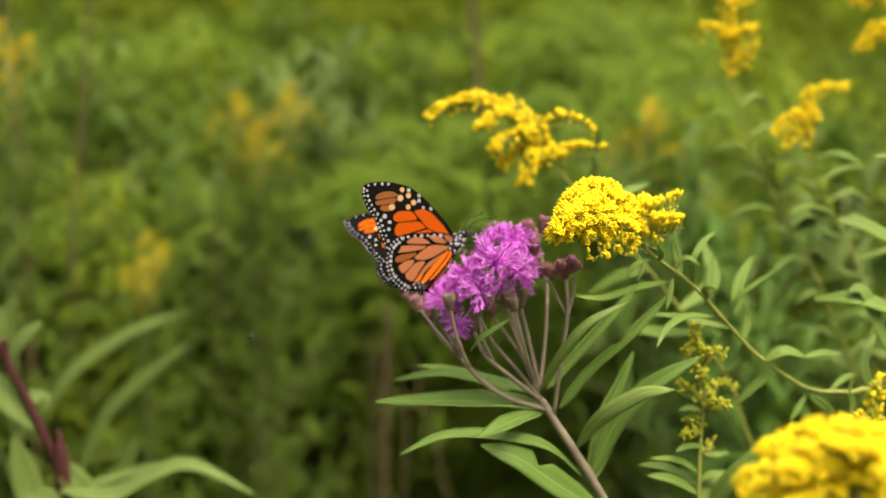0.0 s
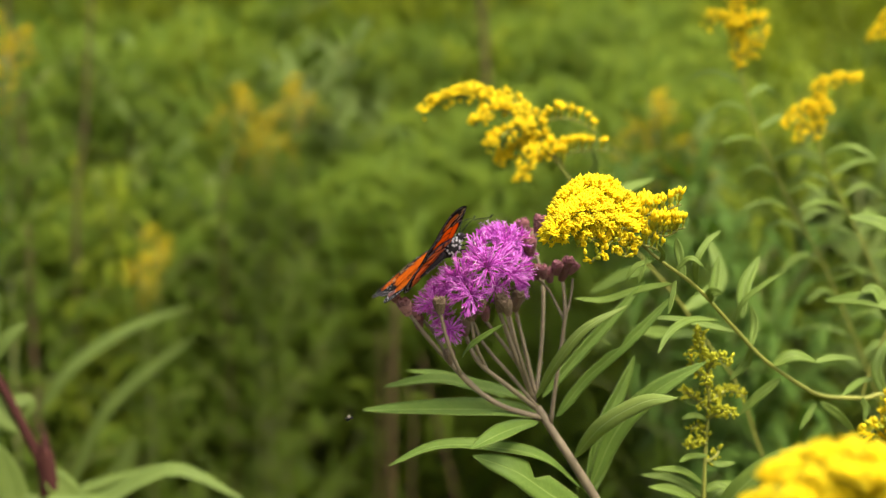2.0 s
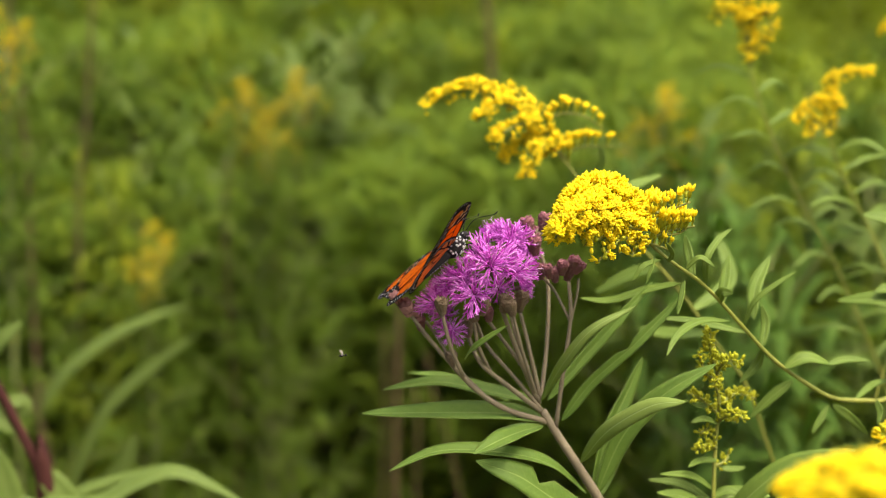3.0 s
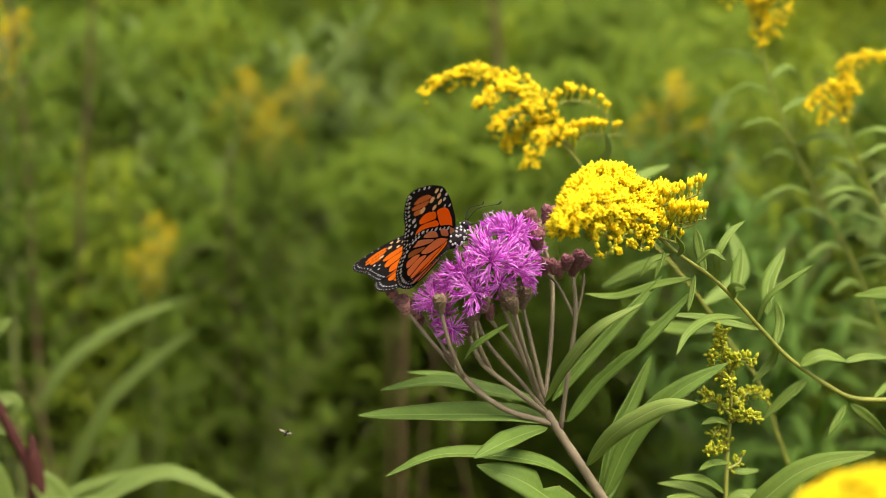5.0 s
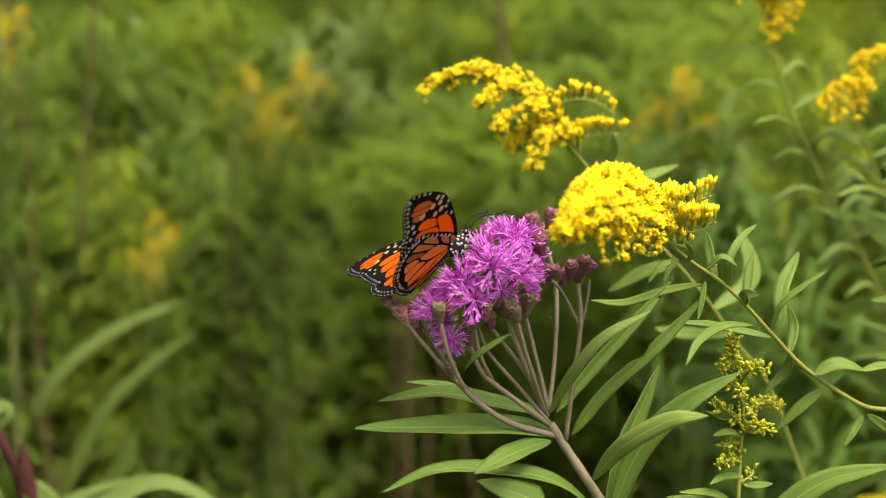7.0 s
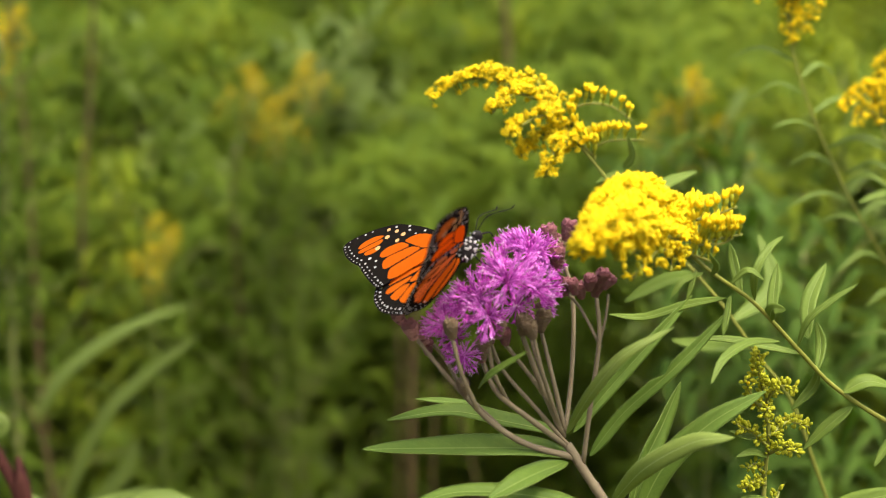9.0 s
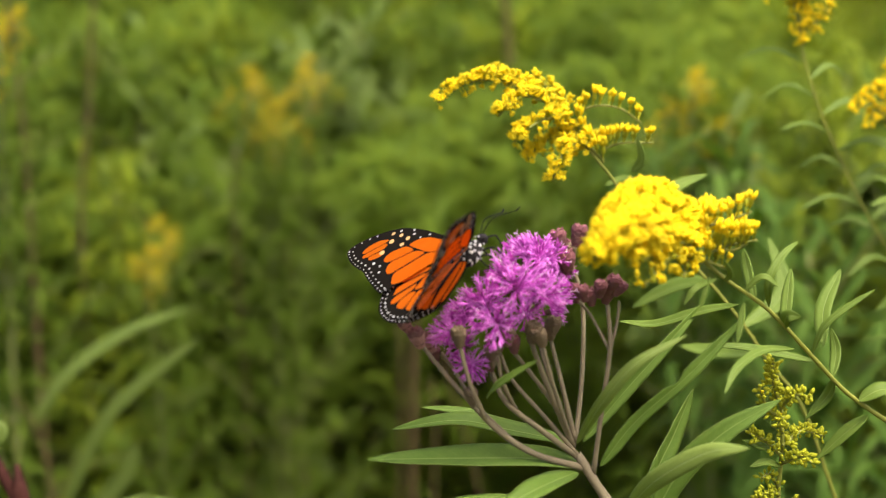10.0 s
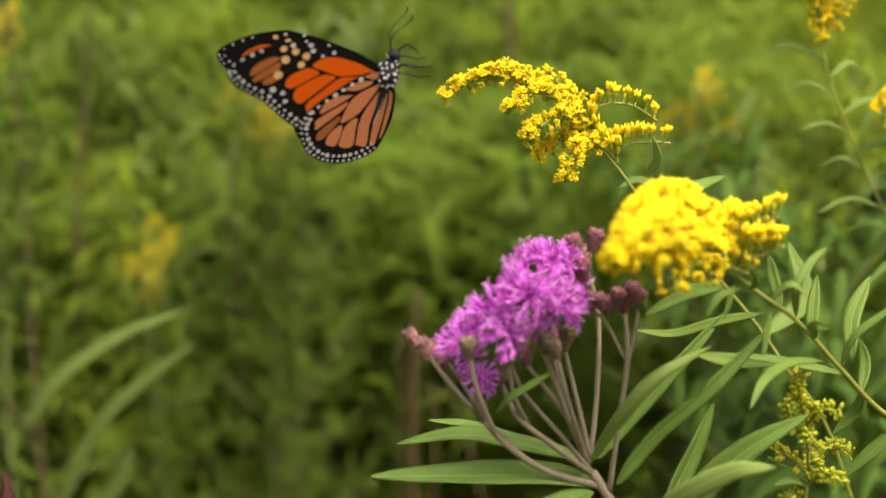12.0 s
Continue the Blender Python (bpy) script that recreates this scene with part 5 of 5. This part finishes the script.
def wing_face(bm, rim, patches, z, up, side):
    """One face of a wing, cut into patches of scales; patches: (material, loop), later ones lie on earlier ones."""
    loops = [(0, rim)] + patches
    pts, ids = [], []
    for _, loop in loops:
        loop = turned_left(loop)
        ids.append(list(range(len(pts), len(pts) + len(loop))))
        pts += [Vector(p) for p in loop]
    out, _, tris, _, _, from_faces = delaunay_2d_cdt(pts, [], ids, 1, 1e-4)
    vs = [bm.verts.new((p.y * 0.001, side * p.x * 0.001, z)) for p in out]
    for tri, src in zip(tris, from_faces):
        if 0 not in src:
            continue
        try:
            f = bm.faces.new([vs[k] for k in (tri if (side < 0) == up else tri[::-1])])
        except ValueError:
            continue
        f.material_index = loops[max(src)][0]


def wing_mesh(name, edge, cells, rows, spots, whites, side, swell):
    """A wing: black ground with veins left between patches of coloured scales, and rows of white dots along its margin.
    cells: (underside tone, points); rows: stretch of the margin and inset, gap and size of the dots."""
    rng = random.Random(len(cells))
    bm = bmesh.new()
    rim = outline(edge)
    n = len(rim)
    mid = (sum(p[0] for p in rim) / n, sum(p[1] for p in rim) / n)
    dots = []
    for start, end, inset, gap, size in rows:
        path = [rim[k % n] for k in range(int(start * n), int(end * n) + 1)]
        run = 0.0
        for a, b in zip(path, path[1:]):
            d = max(math.hypot(b[0] - a[0], b[1] - a[1]), 1e-6)
            nx, ny = (b[1] - a[1]) / d, -(b[0] - a[0]) / d
            if (mid[0] - a[0]) * nx + (mid[1] - a[1]) * ny < 0:
                nx, ny = -nx, -ny
            while run < d:
                t = run / d
                dots.append((a[0] + (b[0] - a[0]) * t + nx * inset, a[1] + (b[1] - a[1]) * t + ny * inset, size * rng.uniform(0.75, 1.2), 1))
                run += gap * rng.uniform(0.9, 1.1)
            run -= d
    dots += [(*p, 5) for p in spots] + [(*p, 1) for p in whites]
    for up, z, shrink in ((True, 0.00006, 0.62), (False, -0.00006, 1.0)):
        patches = [(3 if up else (6 if tone == 3 else tone), outline(grown(flat, swell), 3) if tone == 2 else rounded(grown(flat, swell))) for tone, flat in cells]
        for x, y, size, m in dots:
            k = size * (shrink if m == 1 else (0.72 if up else 1))
            turn = rng.uniform(0, 3)
            patches.append((m, [(x + k * 1.12 * math.cos(turn + math.pi * j / 4), y + k * math.sin(turn + math.pi * j / 4)) for j in range(8)]))
        wing_face(bm, rim, patches, z, up, side)
    lo = [bm.verts.new((y * 0.001, side * x * 0.001, -0.00006)) for x, y in rim]
    hi = [bm.verts.new((y * 0.001, side * x * 0.001, 0.00006)) for x, y in rim]
    for k in range(n):
        bm.faces.new((lo[k], lo[(k + 1) % n], hi[(k + 1) % n], hi[k])).material_index = 0
    return mesh_of(name, bm, M_BLACK, M_WHITE, M_BUFF, M_ORANGE, M_TAN, M_CREAM, M_ORANGE_UNDER)


FORE_EDGE = [(0.7, 2.3), (6.6, 5.1), (12.8, 7.0), (19.2, 8.8), (25.4, 9.8), (30.6, 10.2), (38.5, 8.4), (44.8, 5.6), (48.5, 3.1), (49.6, 0.8), (48.1, -1.6), (45.3, -4.1), (41.4, -6.3), (37.7, -7.9), (34.2, -10.8), (29.7, -14.1), (25.8, -16.6), (23.6, -16.7), (18.0, -12.3), (9.4, -5.3), (1.6, -0.3)]
FORE_CELLS = [
    (3, [(23.4, 2.7), (19.7, 5.3), (15.0, 5.4), (8.1, 3.7), (1.2, 0.6), (13.8, -0.3)]),
    (3, [(31.0, -2.6), (29.6, -0.2), (24.3, 2.2), (19.8, 0.6), (28.4, -4.2), (30.2, -3.9)]),
    (3, [(27.8, -6.2), (27.2, -4.3), (19.2, 0.1), (14.4, -0.6), (25.3, -9.3), (27.2, -8.0)]),
    (3, [(23.6, -9.2), (13.4, -1.0), (1.4, -0.4), (4.2, -4.5), (13.2, -10.3), (21.8, -13.7)]),
    (4, [(42.5, 0.2), (41.1, 2.8), (37.1, 5.1), (33.3, 5.4), (34.1, 4.3), (41.3, -0.4)]),
    (4, [(41.5, -1.7), (40.5, -0.4), (33.4, 4.2), (33.0, 1.9), (40.0, -2.3)]),
    (4, [(38.1, -2.8), (38.1, -1.6), (32.8, 1.1), (33.0, -1.4), (36.4, -3.1)])]
FORE_SPOTS = [(31.8, 4.6, 1.3), (33.5, -0.1, 1.35), (26.6, 3.1, 1.1), (32.8, 7.9, 1.0), (28.9, 7.1, 1.1), (25.3, 5.7, 1.15)]
FORE_WHITE = [(29.9, 9.0, 0.8), (24.3, 9.2, 0.8), (23.4, 7.4, 0.8), (20.0, 5.8, 0.6), (16.5, 6.9, 0.7), (34.6, -4.6, 0.95), (31.3, -5.7, 0.75), (30.2, -8.3, 0.75)]
FORE_ROWS = [(0.43, 0.82, 0.75, 1.9, 0.42), (0.46, 0.80, 2.3, 2.4, 0.56), (0.30, 0.43, 0.8, 3.0, 0.55)]
HIND_EDGE = [(-0.2, 0.9), (4.5, 1.7), (9.2, 0.6), (15.5, -1.9), (21.7, -4.6), (25.4, -7.1), (27.6, -10.1), (28.0, -13.4), (27.0, -17.7), (24.8, -21.1), (21.3, -24.0), (16.4, -25.8), (11.3, -26.4), (6.4, -25.7), (3.0, -24.3), (1.1, -22.1), (-2.4, -15.8), (-4.1, -8.9), (-3.8, -5.1), (-1.6, -1.6)]
HIND_OUTER_CELLS = [
    (2, [(5.5, 0.9), (0.7, 1.5), (-0.8, 0.4), (0.8, -0.6), (2.7, -0.7), (4.6, 0.1)]),
    (2, [(12.3, -2.2), (10.1, -1.1), (6.4, -0.7), (3.1, -1.4), (3.8, -2.3), (8.3, -3.2)]),
    (2, [(20.7, -7.3), (18.8, -5.1), (14.4, -3.9), (10.7, -4.3), (10.8, -5.0), (20.0, -8.1)]),
    (2, [(22.5, -11.8), (21.7, -9.7), (12.3, -6.4), (11.9, -7.0), (13.8, -8.7), (22.2, -12.9)]),
    (4, [(23.0, -15.8), (21.9, -13.9), (14.0, -9.8), (14.6, -11.9), (20.5, -16.7), (22.1, -16.7)]),
    (2, [(14.3, -11.9), (9.6, -5.4), (1.0, -2.7), (0.7, -3.4), (7.7, -10.4), (13.4, -12.7)])]
HIND_INNER_CELLS = [
    (2, [(19.8, -18.0), (18.4, -15.7), (15.7, -13.8), (13.8, -14.0), (16.1, -19.4), (18.6, -19.2)]),
    (2, [(15.4, -19.9), (13.0, -14.3), (8.8, -12.2), (9.6, -16.0), (10.7, -21.0), (13.8, -21.1)]),
    (2, [(9.8, -21.0), (7.2, -12.1), (0.1, -4.4), (1.8, -8.8), (4.8, -15.5), (6.2, -22.1)]),
    (2, [(5.1, -22.2), (3.7, -16.4), (1.5, -10.5), (-1.2, -5.2), (-1.4, -9.3), (3.1, -21.7)]),
    (2, [(1.8, -21.1), (-2.0, -9.4), (-2.2, -5.5), (-3.5, -7.3), (-2.3, -12.8), (0.3, -19.4)])]
HIND_ROWS = [(0.24, 0.72, 0.75, 1.9, 0.44), (0.26, 0.71, 2.4, 2.3, 0.62), (0.08, 0.24, 1.2, 3.0, 0.72)]


def build_butterfly():
    """Head towards +x, its left side towards +y, back up. The origin lies between the wing roots."""
    ob = thing("butterfly", "orange and black monarch butterfly with white-dotted wing margins", "butterfly")
    rng = random.Random(3)
    mats = (M_BODY, M_WHITE)
    bm = bmesh.new()
    lump(bm, (-0.0055, 0, -0.001), (1, 0, 0.02), 0.0115, 0.0036, 0, 9, 12, rng=rng, rough=0.04)
    for i in range(64):
        a, s = rng.uniform(0.5, 5.8), rng.uniform(0.2, 0.9)
        r = 0.0036 * math.sin(math.pi * s) ** 0.75
        p = Vector((-0.0055 + 0.0115 * s, r * math.sin(a), -0.001 - r * math.cos(a)))
        lump(bm, p - (p - Vector((p.x, 0, -0.001))).normalized() * 0.0002, p - Vector((p.x, 0, -0.001)), 0.0006, 0.00052, 1, 3, 6, rng=rng)
    part("thorax", bm, mats, ob)
    bm = bmesh.new()
    tube(bm, ((-0.004, 0, -0.0006), (-0.009, 0, -0.0004), (-0.013, 0, 0.0000), (-0.0165, 0, 0.0006)), 0.0018, 0.0011, 10, steps=4)
    lump(bm, (-0.0158, 0, 0.0005), (-1, 0, 0.15), 0.0026, 0.0012, 0, 5, 9)
    for i in range(8):
        for q in (1, -1):
            lump(bm, (-0.006 - 0.0013 * i, q * 0.0011, -0.0016 + 0.0002 * i), (0, q, -0.9), 0.0005, 0.0003, 1, 3, 6)
    part("abdomen", bm, mats, ob, "slender black abdomen")
    bm = bmesh.new()
    lump(bm, (0.0045, 0, -0.0012), (1, 0, 0), 0.0042, 0.0020, 0, 7, 10)
    for q in (1, -1):
        lump(bm, (0.0068, q * 0.0009, -0.001), (0.2, q, 0.1), 0.0014, 0.0010, 0, 5, 9)
        lump(bm, (0.0060, q * 0.0012, 0.0004), (0, q * 0.5, 1), 0.0006, 0.0004, 1, 3, 6)
        lump(bm, (0.0052, q * 0.0016, -0.0018), (0, q, -0.4), 0.0006, 0.0004, 1, 3, 6)
    head = part("head", bm, mats, ob)
    for q in (1, -1):
        bm = bmesh.new()
        tip = tube(bm, ((0.008, q * 0.0008, 0.0002), (0.013, q * 0.0030, 0.0012), (0.0195, q * 0.0050, -0.0026)), 0.00017, 0.00014, 5)[-1]
        lump(bm, tip - Vector((0.0004, 0, 0)), (0.9, q * 0.4, 0.1), 0.0022, 0.00032, 0, 4, 6)
        part("antenna", bm, mats, head)
    bm = bmesh.new()
    tube(bm, ((0.0082, 0, -0.002), (0.0105, 0, -0.004), (0.0098, 0, -0.0070), (0.0085, 0, -0.0090)), 0.0003, 0.00018, 5)
    part("proboscis", bm, mats, head)
    for q in (1, -1):
        for x0, x1 in ((0.0035, 0.0060), (0.0005, 0.0030)):
            bm = bmesh.new()
            tube(bm, ((x0, q * 0.0014, -0.003), ((x0 + x1) / 2 + 0.001, q * 0.0045, -0.0045), (x1, q * 0.0050, -0.0095), (x1 + 0.0012, q * 0.0052, -0.0125)), 0.0003, 0.00018, 5)
            part("leg", bm, mats, ob)
    wings = {}
    for q, name in ((1, "left"), (-1, "right")):
        fore = new(name + "_forewing", wing_mesh("forewing", FORE_EDGE, FORE_CELLS, FORE_ROWS, FORE_SPOTS, FORE_WHITE, q, 0.25))
        hind = new(name + "_hindwing", wing_mesh("hindwing", HIND_EDGE, HIND_OUTER_CELLS + HIND_INNER_CELLS, HIND_ROWS, [], [], q, 0.08))
        fore.parent = hind.parent = ob
        tagged(fore, "orange forewing with black veins and tip")
        tagged(hind, "buff-orange hindwing with black veins and dotted margin")
        wings[q] = (fore, hind)
    return ob, wings


butterfly, wings = build_butterfly()


def build_small_fly():
    """A tiny pale-winged fly; head towards +x."""
    ob = thing("small_fly", "tiny dark fly with pale see-through wings in the air", "insect")
    bm = bmesh.new()
    lump(bm, (-0.0016, 0, 0), (1, 0, 0.1), 0.0024, 0.0005, 0, 6, 8)
    lump(bm, (0.0006, 0, 0.0001), (1, 0, 0), 0.0009, 0.0005, 0, 5, 8)
    part("body", bm, M_BODY, ob)
    for q in (1, -1):
        bm = bmesh.new()
        blade(bm, ((0, 0.0003 * q, 0.0004), (-0.0004, 0.0014 * q, 0.0011), (-0.0007, 0.0026 * q, 0.0014)), 0.0011, (0, 0, 1), segs=6, thick=0.00004, fat=0.6, fold=0.05)
        part("wing", bm, M_FLY_WING, ob, "pale translucent wing")
    return ob


small_fly = build_small_fly()


def flap(q, lift, sweep, z=0.0):
    """A wing's pose on the body: raised by lift degrees (90: closed above the back), swept back by sweep."""
    return Matrix.Translation((0, 0.0016 * q, 0.0012 + z)) @ pose(0, 0, 0, lift * q) @ pose(0, 0, 0, 0, 0, sweep * q)


# time; place; turn of the body; lift of the fore- and hindwings (right, left); sweep of fore- and hindwings
FLIGHT = [
    (0.0, (0.0038, -0.0077, 1.0043), (-0.5, -35.7, 31.6), (87, 23), (86, 24), (24, 28)),
    (0.5, (0.0038, -0.0086, 1.0039), (-4.6, -34.6, 36.4), (80, 17), (79, 17), (24, 25)),
    (1.0, (0.0041, -0.0108, 1.0044), (-9.9, -32.9, 39.4), (55, -3), (55, -4), (21, 27)),
    (1.5, (0.0049, -0.0139, 1.0048), (-12.5, -33.5, 43.9), (39, -14), (39, -16), (20, 24)),
    (2.5, (0.0064, -0.0179, 1.0051), (-14.4, -33.2, 45.1), (30, -16), (32, -16), (19, 18)),
    (3.2, (0.0064, -0.0211, 1.0058), (-14.6, -35.2, 45.0), (33, -16), (35, -17), (17, 14)),
    (5.0, (0.0068, -0.0174, 1.0064), (-11.6, -35.1, 40.2), (47, -1), (48, -1), (23, 20)),
    (7.0, (0.0073, -0.0145, 1.0049), (-9.8, -32.4, 38.7), (47, 0), (48, 0), (24, 19)),
    (7.2, (0.0077, -0.0169, 1.0071), (-10.2, -38.1, 35.8), (43, 13), (45, 13), (18, 20)),
    (8.8, (0.0065, -0.0221, 1.0094), (-14.4, -40.3, 37.6), (32, 18), (35, 16), (18, 23)),
    (9.5, (0.0056, -0.0254, 1.0100), (-17.0, -40.8, 38.0), (28, 20), (30, 17), (17, 26)),
    (11.1, (0.0051, -0.0224, 1.0115), (-19.7, -40.7, 37.0), (24, 21), (26, 21), (18, 29)),
    (11.2, (0.0083, -0.0232, 1.0087), (-14.9, -51.8, 40.3), (51, 47), (63, 38), (-2, 5)),
    (11.3, (0.0084, -0.0191, 1.0093), (-10.8, -52.7, 15.8), (56, 60), (72, 59), (-1, 11)),
    (11.4, (0.0080, -0.0148, 1.0081), (-7.3, -51.1, 18.0), (44, 63), (62, 61), (3, 11)),
    (11.5, (0.0052, -0.0205, 1.0101), (-7.1, -53.9, 22.3), (38, 38), (37, 35), (-0, 17)),
    (11.6, (0.0030, -0.0078, 1.0080), (-40.0, -49.8, 23.4), (86, 89), (86, 88), (4, 22)),
    (11.7, (0.0009, 0.0146, 1.0133), (5.9, -34.0, -15.6), (-2, 30), (-1, 32), (8, 52)),
    (11.8, (-0.0078, 0.0089, 1.0276), (-10.4, -58.2, 66.3), (-9, -32), (-9, -32), (2, 21)),
    (11.9, (-0.0217, 0.0125, 1.0479), (46.3, -65.9, 13.7), (-84, -58), (-81, -58), (36, -19)),
    (12.0, (-0.0226, 0.0065, 1.0609), (35.1, -71.8, -23.0), (71, 94), (71, 92), (7, 19)),
]
FLY_WAY = [
    (0.0, (-0.0756, -0.0376, 0.9723)),
    (0.3, (-0.0755, -0.0385, 0.9658)),
    (0.6, (-0.0708, -0.0401, 0.9569)),
    (0.9, (-0.0639, -0.0413, 0.9504)),
    (1.2, (-0.0591, -0.0427, 0.9422)),
    (1.5, (-0.0453, -0.0427, 0.9397)),
    (1.8, (-0.0341, -0.0417, 0.9403)),
    (2.1, (-0.0308, -0.0395, 0.9468)),
    (2.4, (-0.0348, -0.0369, 0.9553)),
    (2.7, (-0.0337, -0.0344, 0.9622)),
    (3.0, (-0.0336, -0.0322, 0.9670)),
    (3.6, (-0.0365, -0.0334, 0.9631)),
    (4.2, (-0.0429, -0.0360, 0.9535)),
    (5.0, (-0.0514, -0.0396, 0.9410)),
    (5.5, (-0.0627, -0.0429, 0.9356)),
    (6.2, (-0.0720, -0.0454, 0.9310)),
    (6.8, (-0.0748, -0.0489, 0.9191)),
    (7.4, (-0.0818, -0.0527, 0.9052)),
    (12.0, (-0.0842, -0.0534, 0.9135)),
]


def motions():
    """All that moves: the butterfly on its way, its wings, and the small fly."""
    walk(butterfly, [(t, pose(*p, *turn)) for t, p, turn, _, _, _ in FLIGHT])
    for q, k in ((1, 1), (-1, 0)):
        walk(wings[q][0], [(t, flap(q, fore[k], sweep[0], 0.0003)) for t, _, _, fore, _, sweep in FLIGHT])
        walk(wings[q][1], [(t, flap(q, min(hind[k], fore[k] - 0.5), sweep[1])) for t, _, _, fore, hind, sweep in FLIGHT])
    walk(small_fly, [(t, pose(*p, 20 * math.sin(3 * t), -15 + 20 * math.sin(5 * t), -60 + 25 * t)) for t, p in FLY_WAY])


motions()
